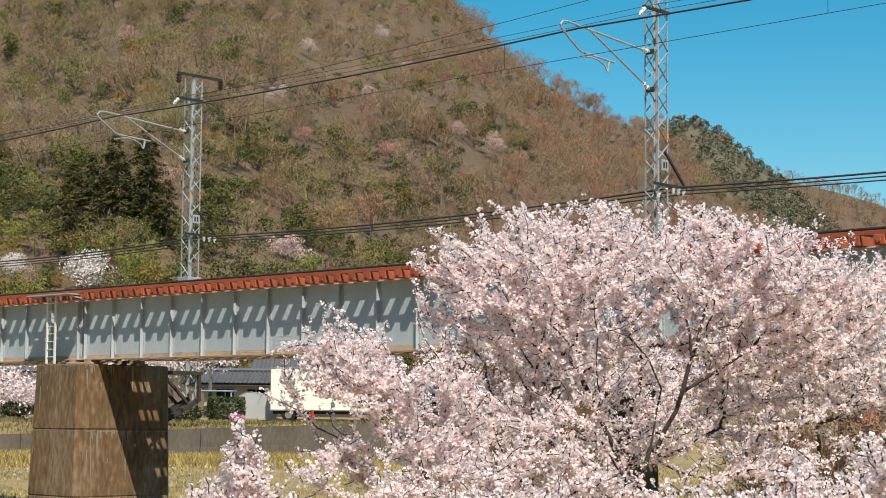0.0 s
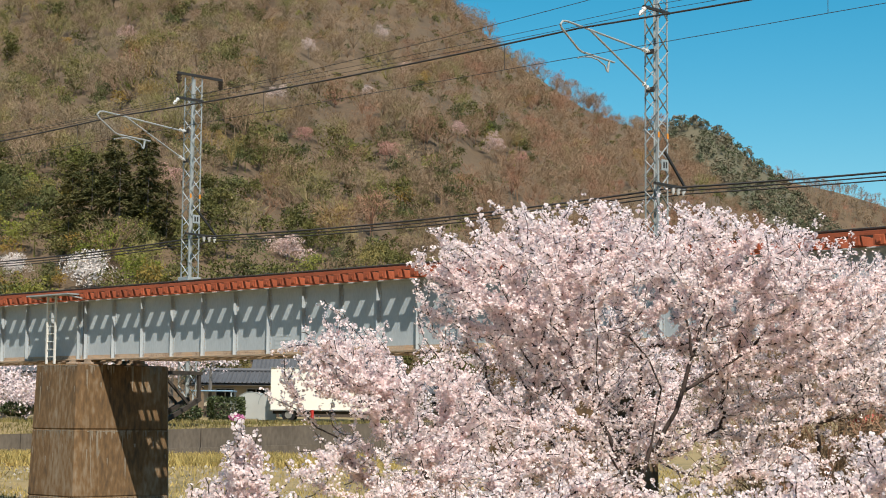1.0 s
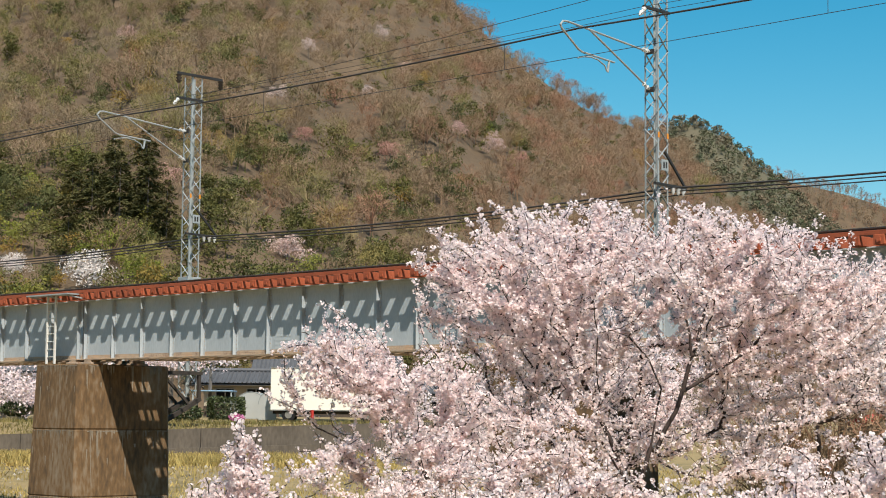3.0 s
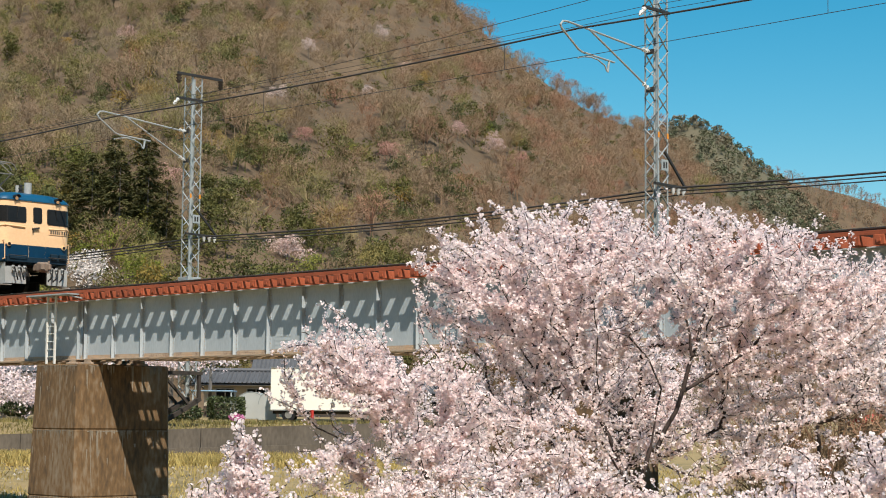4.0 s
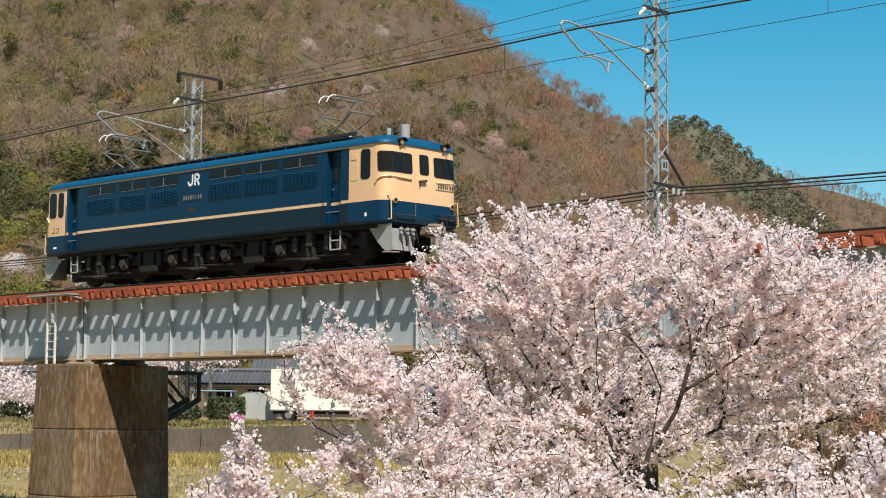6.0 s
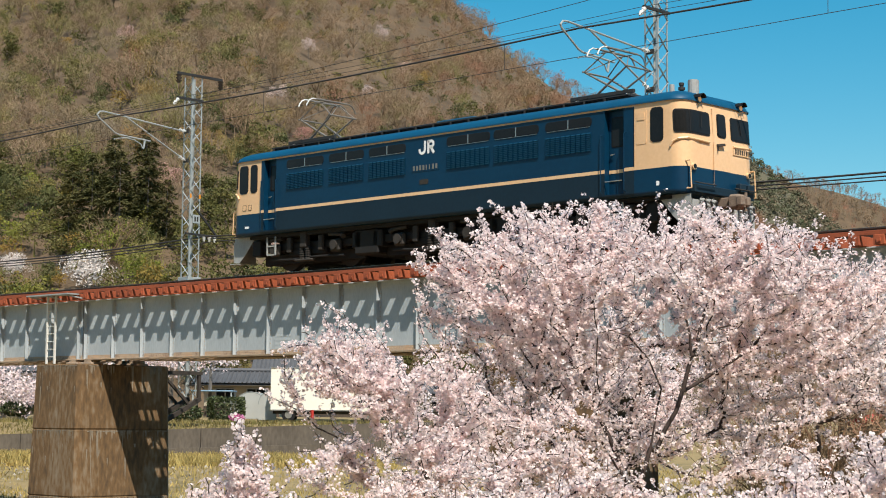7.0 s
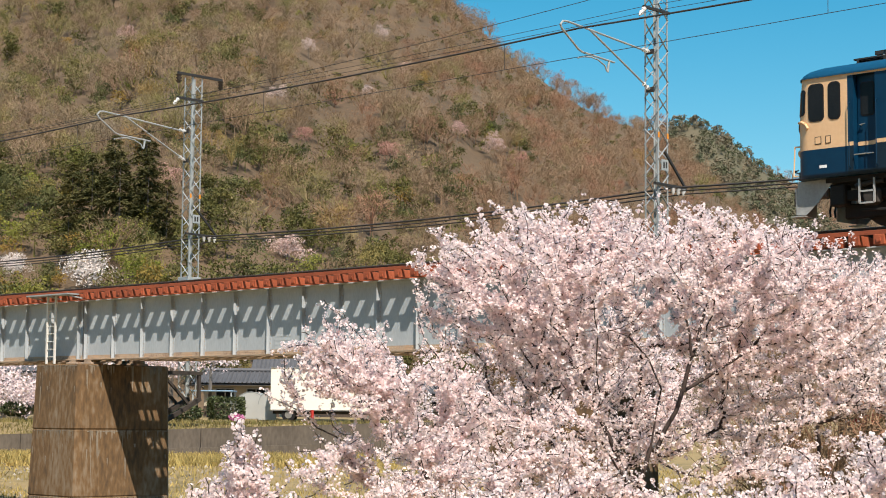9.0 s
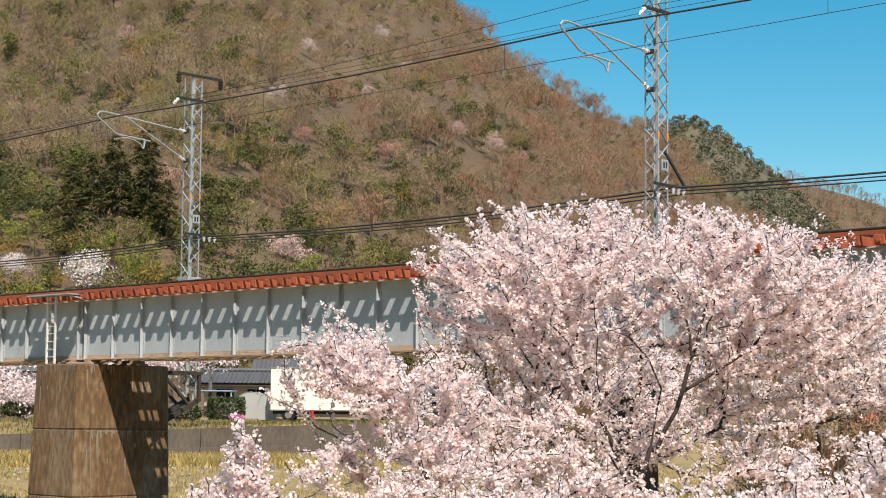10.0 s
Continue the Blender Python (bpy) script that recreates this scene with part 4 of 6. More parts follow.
    part("horn_base", boxm(13.75, 14.2, -0.3, 0.35, 3.42, 3.50, 0.02), M["roofgear"], t)

    # pantographs
    for x0 in (2.25, 12.50):
        b2 = bmesh.new()
        for y in (-0.55, 0.55):
            box(b2, x0 - 0.95, x0 + 0.95, y - 0.04, y + 0.04, 3.58, 3.66)
        for x in (x0 - 0.5, x0 + 0.5):
            box(b2, x - 0.04, x + 0.04, -0.6, 0.6, 3.58, 3.66)
        p = part("pantograph", b2, M["roofgear"], t, "raised diamond pantograph")
        for y in (-0.6, 0.6):
            for x in (-0.75, 0.75):
                b2 = bmesh.new()
                for z in (3.44, 3.50, 3.56):
                    rod(b2, (x0 + x, y * 0.9, z - 0.025), (x0 + x, y * 0.9, z + 0.02), 0.075, 0.04, n=10)
                part("insulator", b2, M["porcelain"], p)
        for dirn in (1, -1):
            kx, bx = x0 + dirn * 0.64, x0 - dirn * 0.42
            b2 = bmesh.new()
            for y in (-0.42, 0.42):
                rod(b2, (bx, y * 0.75, 3.66), (kx, y, 4.27), 0.032, 0.022, n=8)
            rod(b2, (kx, -0.5, 4.27), (kx, 0.5, 4.27), 0.022, n=8)
            part("lower_arm", b2, M["panto"], p)
            b2 = bmesh.new()
            for y in (-0.45, 0.45):
                rod(b2, (kx, y, 4.27), (x0 + dirn * 0.10, y * 0.72, 4.68), 0.017, n=6)
            rod(b2, (kx, -0.42, 4.27), (x0 + dirn * 0.12, 0.30, 4.68), 0.011, n=6)
            part("upper_arm", b2, M["panto"], p)
        for dx in (-0.16, 0.16):
            b2 = bmesh.new()
            box(b2, x0 + dx - 0.03, x0 + dx + 0.03, -0.58, 0.58, 4.735, 4.775, 0.008)
            part("contact_strip", b2, M["panto"], p)
            for s in (-1, 1):
                b2 = bmesh.new()
                tube(b2, [(x0 + dx, s * 0.56, 4.755), (x0 + dx, s * 0.70, 4.75), (x0 + dx, s * 0.82, 4.69), (x0 + dx, s * 0.90, 4.58), (x0 + dx, s * 0.92, 4.52)], 0.018, 7)
                part("horn", b2, M["porcelain"] if s < 0 else M["panto"], p)
        b2 = bmesh.new()
        for y in (-0.33, 0.33):
            rod(b2, (x0 - 0.2, y, 4.69), (x0 + 0.2, y, 4.69), 0.016, n=6)
        rod(b2, (x0, -0.5, 4.70), (x0, 0.5, 4.70), 0.02, n=6)
        part("head_frame", b2, M["panto"], p)

    # bogies
    sets = []
    for xb in (2.75, 7.60, 12.42):
        b2 = bmesh.new()
        for y in (-1.02, 1.02):
            box(b2, xb - 1.95, xb + 1.95, y - 0.07, y + 0.07, 0.52, 0.74, 0.03)
            box(b2, xb - 0.75, xb + 0.75, y - 0.09, y + 0.09, 0.36, 0.56, 0.03)
        box(b2, xb - 0.3, xb + 0.3, -1.0, 1.0, 0.5, 0.75)
        bg = part("bogie", b2, M["under"], t, "black bogie coated in brake dust")
        for s in (-1, 1):
            y = s * 1.18
            b2 = bmesh.new()
            box(b2, xb - 0.13, xb + 0.13, y - 0.10, y + 0.06, 0.56, 0.98, 0.02)
            box(b2, xb - 0.34, xb + 0.34, y - 0.10, y + 0.10, 0.19, 0.25, 0.02)
            part("bolster_post", b2, M["dusty"], bg)
            for dx in (-0.10, 0.12):
                b2 = bmesh.new()
                for k in range(5):
                    rod(b2, (xb + dx, y, 0.26 + k * 0.062), (xb + dx, y, 0.29 + k * 0.062), 0.09, n=10)
                rod(b2, (xb + dx, y, 0.25), (xb + dx, y, 0.57), 0.055, n=8)
                part("coil_spring", b2, M["dusty"], bg)
            for dx in (-1.22, 1.22):
                b2 = boxm(xb + dx - 0.20, xb + dx + 0.20, y - 0.06, y + 0.07, 0.38, 0.72, 0.05)
                rod(b2, (xb + dx, y + s * 0.07, 0.56), (xb + dx, y + s * 0.12, 0.56), 0.13, n=12)
                part("axle_box", b2, M["dusty"], bg)
                b2 = boxm(xb + dx * 0.52 - 0.09, xb + dx * 0.52 + 0.09, y - 0.05, y + 0.05, 0.45, 0.86, 0.02)
                part("damper", b2, M["dusty"], bg)
                b2 = bmesh.new()
                rod(b2, (xb + dx * 0.78, y, 0.86), (xb + dx * 1.2, y, 0.82), 0.05, n=8)
                rod(b2, (xb + dx * 1.2, y, 0.82), (xb + dx * 1.28, y + s * 0.04, 0.76), 0.07, n=8)
                part("brake_cylinder", b2, M["dusty"], bg)
            b2 = bmesh.new()
            tube(b2, [(xb - 1.5, y - s * 0.05, 0.30), (xb - 0.5, y, 0.26), (xb + 0.5, y, 0.30), (xb + 1.5, y - s * 0.05, 0.28)], 0.03, 6)
            part("brake_rod", b2, M["under"], bg)
        for dx in (-1.22, 1.22):
            b2 = bmesh.new()
            for y in (-0.565, 0.565):
                rod(b2, (0, y - 0.065, 0), (0, y + 0.065, 0), 0.54, n=28)
                f = y - math.copysign(0.085, y)
                rod(b2, (0, f - 0.018, 0), (0, f + 0.018, 0), 0.57, n=28)
                o = y + math.copysign(0.075, y)
                rod(b2, (0, min(y, o), 0), (0, max(y, o), 0), 0.16, n=12)
                for q in range(6):
                    an = q * math.pi / 3
                    box(b2, 0.33 * math.cos(an) - 0.03, 0.33 * math.cos(an) + 0.03, min(o, y), max(o, y), 0.33 * math.sin(an) - 0.03, 0.33 * math.sin(an) + 0.03)
            rod(b2, (0, -0.9, 0), (0, 0.9, 0), 0.08, n=10)
            ws = part("wheelset", b2, M["tread"], bg, m=pose(xb + dx, 0, 0.562))
            sets.append((ws, xb + dx))
    # motors and rigging that fill the bogies
    for xb in (2.75, 7.60, 12.42):
        for dx in (-0.62, 0.62):
            part("traction_motor", boxm(xb + dx - 0.55, xb + dx + 0.55, -0.46, 0.46, 0.16, 0.84, 0.10), M["under"], t)
        for s in (-1, 1):
            part("brake_rigging", boxm(xb - 2.05, xb + 2.05, *sorted((s * 0.72, s * 0.86)), 0.17, 0.48, 0.03), M["under"], t)
            part("sand_box", boxm(xb - 2.2, xb - 1.85, *sorted((s * 0.9, s * 1.2)), 0.42, 0.86, 0.03), M["under"], t)
            part("sand_box", boxm(xb + 1.85, xb + 2.2, *sorted((s * 0.9, s * 1.2)), 0.42, 0.86, 0.03), M["under"], t)
    # tanks and boxes between the bogies, dark underframe
    b2 = boxm(0.5, 15.0, -1.25, 1.25, 0.90, 0.995)
    part("underframe", b2, M["under"], t)
    for xb in (5.15, 10.0):
        b2 = boxm(xb - 0.45, xb + 0.45, -1.2, 1.2, 0.24, 0.90, 0.04)
        part("equipment_box", b2, M["under"], t)
    return t, sets


loco, wheelsets = build_loco()


# ---- woods on the hills ----
def wood_mat(name, colours, through=0.0, island=0.14, rough=0.9):
    """A foliage or twig surface whose hue is drawn tree by tree from a row of colours."""
    m = bpy.data.materials.new(name)
    m.use_nodes = True
    n, l = m.node_tree.nodes, m.node_tree.links
    p = n["Principled BSDF"]
    p.inputs["Roughness"].default_value, p.inputs["Specular IOR Level"].default_value = rough, 0.15
    at = n.new("ShaderNodeAttribute")
    at.attribute_name = "tint"
    ramp = n.new("ShaderNodeValToRGB")
    el = ramp.color_ramp.elements
    el[0].color, el[1].color = (*colours[0], 1), (*colours[-1], 1)
    for k in range(1, len(colours) - 1):
        el.new(k / (len(colours) - 1)).color = (*colours[k], 1)
    l.new(at.outputs["Fac"], ramp.inputs[0])
    tex = n.new("ShaderNodeTexNoise")
    tex.inputs["Scale"].default_value, tex.inputs["Detail"].default_value = 0.35, 4.0
    l.new(n.new("ShaderNodeNewGeometry").outputs["Position"], tex.inputs["Vector"])
    add = n.new("ShaderNodeMath")
    l.new(n.new("ShaderNodeNewGeometry").outputs["Random Per Island"], add.inputs[0])
    l.new(tex.outputs[0], add.inputs[1])
    mr = n.new("ShaderNodeMapRange")
    mr.inputs["From Min"].default_value, mr.inputs["From Max"].default_value = 0.2, 1.7
    mr.inputs["To Min"].default_value, mr.inputs["To Max"].default_value = 1 - island, 1 + island
    l.new(add.outputs[0], mr.inputs[0])
    hsv = n.new("ShaderNodeHueSaturation")
    l.new(mr.outputs[0], hsv.inputs["Value"])
    l.new(ramp.outputs[0], hsv.inputs["Color"])
    l.new(hsv.outputs[0], p.inputs["Base Color"])
    if through:
        tr, ms = n.new("ShaderNodeBsdfTranslucent"), n.new("ShaderNodeMixShader")
        ms.inputs[0].default_value = through
        l.new(hsv.outputs[0], tr.inputs[0])
        l.new(p.outputs[0], ms.inputs[1])
        l.new(tr.outputs[0], ms.inputs[2])
        l.new(ms.outputs[0], n["Material Output"].inputs[0])
    return m


# bare twigs run from grey-beige over brown to red-brown, leaves from deep to yellow green
M["twigs"] = wood_mat("bare_spring_twigs", [(0.27, 0.212, 0.142), (0.18, 0.122, 0.072), (0.28, 0.196, 0.124), (0.24, 0.144, 0.088), (0.34, 0.170, 0.112)])
M["olivetwigs"] = wood_mat("budding_twigs", [(0.22, 0.185, 0.075), (0.27, 0.215, 0.11), (0.19, 0.175, 0.058), (0.31, 0.185, 0.075)])
M["evergreen"] = wood_mat("evergreen_leaves", [(0.075, 0.076, 0.024), (0.12, 0.112, 0.032), (0.082, 0.094, 0.038), (0.15, 0.128, 0.040)], 0.12, 0.3, 0.7)
M["fresh"] = wood_mat("fresh_leaves", [(0.16, 0.185, 0.035), (0.24, 0.25, 0.05), (0.20, 0.19, 0.045), (0.33, 0.20, 0.055)], 0.25, 0.25, 0.75)
M["conifer"] = wood_mat("dark_conifer_needles", [(0.080, 0.080, 0.030), (0.095, 0.088, 0.032), (0.125, 0.105, 0.038)], 0.12, 0.3, 0.8)
M["farwoods"] = wood_mat("distant_mixed_woods", [(0.075, 0.090, 0.048), (0.11, 0.11, 0.065), (0.20, 0.155, 0.105), (0.085, 0.095, 0.055)], 0.0, 0.25)
M["blossom"] = wood_mat("wild_cherry_blossom", [(0.68, 0.62, 0.58), (0.58, 0.46, 0.41), (0.56, 0.36, 0.32), (0.42, 0.22, 0.17)], 0.2, 0.2)
M["bark"] = mat("grey_bark", (0.16, 0.14, 0.12), (0.09, 0.078, 0.066), rough=0.9, big=2, fine=15, stretch=(1, 1, 0.3), world_space=True)


def blades(P, Q, r, rng):
    """Slim triangles from P to Q, r wide at the foot."""
    d = Q - P
    s = np.cross(d, rng.normal(size=d.shape))
    s = s / (np.linalg.norm(s, axis=1)[:, None] + 1e-9) * np.reshape(r, (-1, 1))
    return np.stack([P - s, P + s, Q], 1).reshape(-1, 3)


def unit(v):
    return v / (np.linalg.norm(v, axis=-1, keepdims=True) + 1e-9)


def bare_template(rng, twigs=420, h=8.0, w=3.5, arms=30, fine=0.045):
    """A leafless tree: a low fork, arms that fan out and a rounded dome of fine twigs in a few lobes."""
    k8 = max(0.45, h / 8.0)
    fork = np.array([rng.normal(0, 0.3), rng.normal(0, 0.3), h * rng.uniform(0.22, 0.34)])
    lobes = np.stack([np.array([w * 0.5 * math.cos(q + rng.normal(0, 0.4)), w * 0.5 * math.sin(q + rng.normal(0, 0.4)), h * rng.uniform(0.52, 0.72)]) for q in np.arange(6) * 1.047])
    size = rng.uniform(0.8, 1.2, 6)
    out = [blades(np.array([[0, 0, -1.0]]), fork[None] * 1.2, [0.16 * h / 8.0], rng)]
    k = rng.randint(6, size=arms)
    d = unit(rng.normal(size=(arms, 3)) + np.array([0, 0, 0.7]))
    ends = lobes[k] + d * (np.array([w * 0.40, w * 0.40, h * 0.19]) * size[k][:, None])
    out.append(blades(np.repeat(fork[None], arms, 0) * rng.uniform(0.8, 1.1, (arms, 1)), ends, rng.uniform(0.04, 0.065, arms) * h / 8.0, rng))
    k = rng.randint(6, size=twigs)
    d = unit(rng.normal(size=(twigs, 3)) + np.array([0, 0, 0.45]))
    p = lobes[k] + d * (np.array([w * 0.46, w * 0.46, h * 0.22]) * size[k][:, None]) * rng.uniform(0.45, 1.0, (twigs, 1))
    o = unit(unit(p - fork) * 0.9 + rng.normal(size=(twigs, 3)) * 0.75)
    out.append(blades(p, p + o * rng.uniform(0.4, 1.1, (twigs, 1)) * k8, rng.uniform(0.6, 1.2, twigs) * fine, rng))
    return np.concatenate(out)


def leafy_template(rng, n=620, h=7.0, w=3.2, size=0.42, lumps=9, low=0.2):
    """A crown of rounded leaf clumps with gaps, on a stem."""
    c = np.stack([rng.normal(0, w * 0.42, lumps), rng.normal(0, w * 0.42, lumps), h * rng.uniform(low + 0.12, 0.82, lumps)], 1)
    c[:, :2] *= (1.25 - 0.7 * (c[:, 2:3] / h))
    rad = rng.uniform(0.75, 1.2, lumps)
    k = rng.randint(lumps, size=n)
    d = unit(rng.normal(size=(n, 3)) + np.array([0, 0, 0.25]))
    p = c[k] + d * np.array([w * 0.42, w * 0.42, h * 0.15]) * (rad[k] * rng.uniform(0.75, 1.04, n))[:, None]
    a = unit(np.cross(d, rng.normal(size=(n, 3))) + rng.normal(size=(n, 3)) * 0.35) * size * rng.uniform(0.6, 1.2, (n, 1))
    b = unit(np.cross(d, a) + rng.normal(size=(n, 3)) * 0.35) * size * rng.uniform(0.6, 1.2, (n, 1))
    leaf = np.stack([p - a * 0.5, p + a * 0.5, p + b], 1).reshape(-1, 3)
    return np.concatenate([np.array([(-0.18, 0, -1.0), (0.18, 0, -1.0), (0, 0, h * 0.6)]), leaf])


def conifer_template(rng, n=8000, h=13.5, w=5.0):
    """A ragged conifer: tiers of drooping boughs of unequal reach, with gaps."""
    m = 150
    u = rng.uniform(0.04, 0.98, m)
    a = rng.uniform(0, 6.28, m)
    r = w * (1 - u) ** 0.72 * rng.uniform(0.6, 1.12, m) + 0.2
    k = rng.choice(m, n, p=(r + 0.3) / (r + 0.3).sum())
    q = rng.uniform(0.0, 1.0, n) ** 0.65
    out = np.stack([np.cos(a[k]), np.sin(a[k]), np.zeros(n)], 1)
    side = np.stack([-np.sin(a[k]), np.cos(a[k]), np.zeros(n)], 1)
    p = out * (r[k] * q)[:, None] + side * (rng.normal(0, 0.16, n) * (0.4 + r[k] * 0.5) * (1.15 - q))[:, None]
    p[:, 2] = h * u[k] - 0.22 * r[k] * q * q + rng.normal(0, 0.10, n)
    o = unit(out + side * rng.normal(0, 0.6, (n, 1)) + np.array([0, 0, -0.25])) * rng.uniform(0.22, 0.5, (n, 1))
    s = unit(np.cross(o, rng.normal(size=(n, 3)) * 0.5 + np.array([0, 0, 1.0]))) * rng.uniform(0.07, 0.16, (n, 1))
    return np.stack([p - s, p + s, p + o], 1).reshape(-1, 3)


def tint_faces(me, values):
    me.attributes.new("tint", "FLOAT", "FACE").data.foreach_set("value", np.asarray(values, dtype=np.float32))


def plant(name, temps, spots, material, label, rng, lo=0.75, hi=1.25, category="woods", tall=1.0):
    """One joined stand of trees: each spot (x, y, z, tint) takes one of the forms, turned and sized at random."""
    out, hue = [], []
    for p in spots:
        v = temps[rng.randint(len(temps))]
        a, s = rng.uniform(0, 6.28), rng.uniform(lo, hi)
        c, sn = math.cos(a) * s, math.sin(a) * s
        w = np.empty_like(v)
        w[:, 0], w[:, 1], w[:, 2] = v[:, 0] * c - v[:, 1] * sn, v[:, 0] * sn + v[:, 1] * c, v[:, 2] * s * tall * rng.uniform(0.85, 1.15)
        out.append(w + np.array(p[:3]))
        hue.append(np.full(len(v) // 3, p[3] if len(p) > 3 else rng.rand()))
    v = np.concatenate(out)
    me = arrays(name, v, np.arange(len(v)), 3, material)
    tint_faces(me, np.concatenate(hue))
    return tagged(new(name, me), label, category, kind="stuff")


# wild cherries stand in small clearings: (across, ahead, size, hue)
WILD_PLACES = ((-46.9, 231, 1.45, 0.0), (-59.0, 240, 0.9, 0.0), (-22.8, 255, 1.15, 0.45), (-69.9, 380, 0.85, 0.62), (-34.9, 442, 0.8, 0.33), (-33.7, 349, 0.75, 0.33),
               (-11.5, 460, 1.0, 0.62), (-17.9, 403, 0.7, 0.33), (-26.0, 326, 0.75, 0.95), (-10.3, 334, 1.05, 0.95), (3.0, 375, 0.72, 0.62), (11.3, 376, 1.05, 0.5),
               (16.6, 379, 0.9, 0.95), (-41.8, 268, 0.85, 0.8), (-17.7, 505, 0.9, 0.33))


def stand(rng, fn, n, b0, b1, d0, d1, keep=None, tint=None, sink=0.0):
    """n places on a hill, even over the ground between two bearings and two distances; keep(b, d) thins them."""
    res = []
    while len(res) < n:
        d = math.sqrt(rng.uniform(d0 * d0, d1 * d1))
        b = rng.uniform(b0, b1)
        if keep is not None and rng.rand() > keep(b, d):
            continue
        z = float(fn(np.array([b * d]), np.array([d]))[0])
        if z - EYE[2] > 0.262 * d or any(abs(b * d - w[0]) < 4.2 and -11 < d - w[1] < 4 for w in WILD_PLACES):
            continue
        p = spot(b * d, d, z - sink)
        res.append((p.x, p.y, p.z, rng.rand() if tint is None else float(np.clip(tint(b, d) + rng.normal(0, 0.16), 0, 1))))
    return res


def face_part(b, d):
    """0 at the foot of the hill, 1 on its ridge."""
    return (d - HILL_FOOT) / (float(ridge_dist(b)) - HILL_FOOT)


def thicket(b, d):
    """Where the evergreens gather: patches on the left half of the hill."""
    f = math.sin(b * 61 + 1.3) + math.sin(d * 0.024 + b * 23) + math.sin(b * 117 - d * 0.043)
    return f / 3.0


# where dark evergreens gather on the face of the hill: (across, ahead)
CLUMPS = ((-97, 403), (-90, 364), (-87, 394), (-71, 352), (-66, 343), (-36, 315), (-32, 305), (-15, 327), (-5, 326), (-1, 345), (-10, 317), (-63, 422), (-47, 468), (10, 392), (-70, 282), (-64, 274), (-45, 358))


def clump(b, d):
    return max(math.exp(-((b * d - p) ** 2 + 0.25 * (d - q) ** 2) / 70.0) for p, q in CLUMPS)


def belt(b):
    """How high the evergreen belt climbs from the foot of the hill."""
    return np.interp(b, [-0.3, -0.2, -0.14, -0.09, 0.0, 0.1], [0.175, 0.165, 0.15, 0.15, 0.14, 0.10]) + 0.018 * math.sin(b * 140)


def bare_keep(b, d):
    t = face_part(b, d)
    if t > 1.06 or t < 0.01:
        return 0.0
    return 0.10 if t < belt(b) else 1.0


def olive_keep(b, d):
    t = face_part(b, d)
    if t > 0.95 or t < 0.01:
        return 0.0
    return float(np.interp(b, [-0.3, -0.16, -0.08, 0.0, 0.06, 0.12], [0.9, 0.75, 0.45, 0.28, 0.08, 0.04])) * (0.45 + 0.55 * (thicket(b + 0.05, d * 1.2) > -0.1)) * (1.3 - t) * (0.25 if t < belt(b) else 1.0)


def green_keep(b, d):
    t = face_part(b, d)
    if t < 0.01 or t > 0.92:
        return 0.0
    if t < belt(b):
        return 0.9
    return 0.7 * clump(b, d) + 0.015 * (b < 0.04)


def fresh_keep(b, d):
    t = face_part(b, d)
    if t < 0.01 or t > 0.6:
        return 0.0
    if t < belt(b) * 0.75:
        return 0.8 if b < -0.16 else 0.15
    return 0.10 * clump(b, d) + 0.004 * (b < 0.04)


def bare_hue(b, d):
    """Greyer and beige on the left and low down, redder towards the spur."""
    return float(np.interp(b, [-0.3, -0.1, 0.05, 0.15], [0.30, 0.42, 0.62, 0.66])) + 0.20 * thicket(b * 1.7 + 0.3, d * 1.6)


wr = np.random.RandomState(11)
bare = [bare_template(wr, 450, wr.uniform(7, 9), wr.uniform(2.9, 4.0)) for _ in range(12)]
leafy = [leafy_template(wr, 420, wr.uniform(5.5, 7.5), wr.uniform(2.7, 3.6)) for _ in range(8)]
shrubs = [leafy_template(wr, 430, wr.uniform(4.5, 6.5), wr.uniform(2.4, 3.2), 0.36, 12) for _ in range(6)]
low_wood = [leafy_template(wr, 110, 3.4, 2.6, 0.5, 6) for _ in range(4)]
coarse = [leafy_template(wr, 66, 10.0, 5.2, 1.7, 6) for _ in range(6)]
sparse = [bare_template(wr, 90, 13.0, 4.0, 14, 0.20) for _ in range(5)]
thin = [bare_template(wr, 80, 3.0, 2.4, 8, 0.05) for _ in range(6)]
firs = [conifer_template(wr) for _ in range(4)]
plant("bare_woods", bare, stand(wr, near_hill, 1400, -0.29, 0.26, HILL_FOOT, 740, bare_keep, bare_hue), M["twigs"], "leafless grey and red-brown spring woods on the hillside", wr, 0.7, 1.25)
plant("budding_woods", bare, stand(wr, near_hill, 330, -0.29, 0.2, HILL_FOOT, 700, olive_keep), M["olivetwigs"], "woods with olive-green spring buds", wr, 0.65, 1.15)
plant("evergreen_woods", leafy, stand(wr, near_hill, 190, -0.29, 0.2, 260, 640, green_keep), M["evergreen"], "dark evergreen trees among the bare woods", wr, 0.55, 1.1)
plant("evergreen_woods", shrubs, stand(wr, near_hill, 470, -0.29, 0.12, HILL_FOOT, 320, green_keep), M["evergreen"], "dense evergreen trees at the foot of the hill", wr, 0.55, 1.1)
plant("brush", thin, stand(wr, near_hill, 1600, -0.29, 0.24, 200, 700, bare_keep, bare_hue), M["twigs"], "low bare brush under the woods", wr, 0.6, 1.2)
plant("undergrowth", low_wood, stand(wr, near_hill, 800, -0.29, 0.24, 210, 660, lambda b, d: 1.0 if face_part(b, d) < 0.96 else 0.0), M["evergreen"], "dark evergreen undergrowth between the bare trees", wr, 0.5, 1.0)
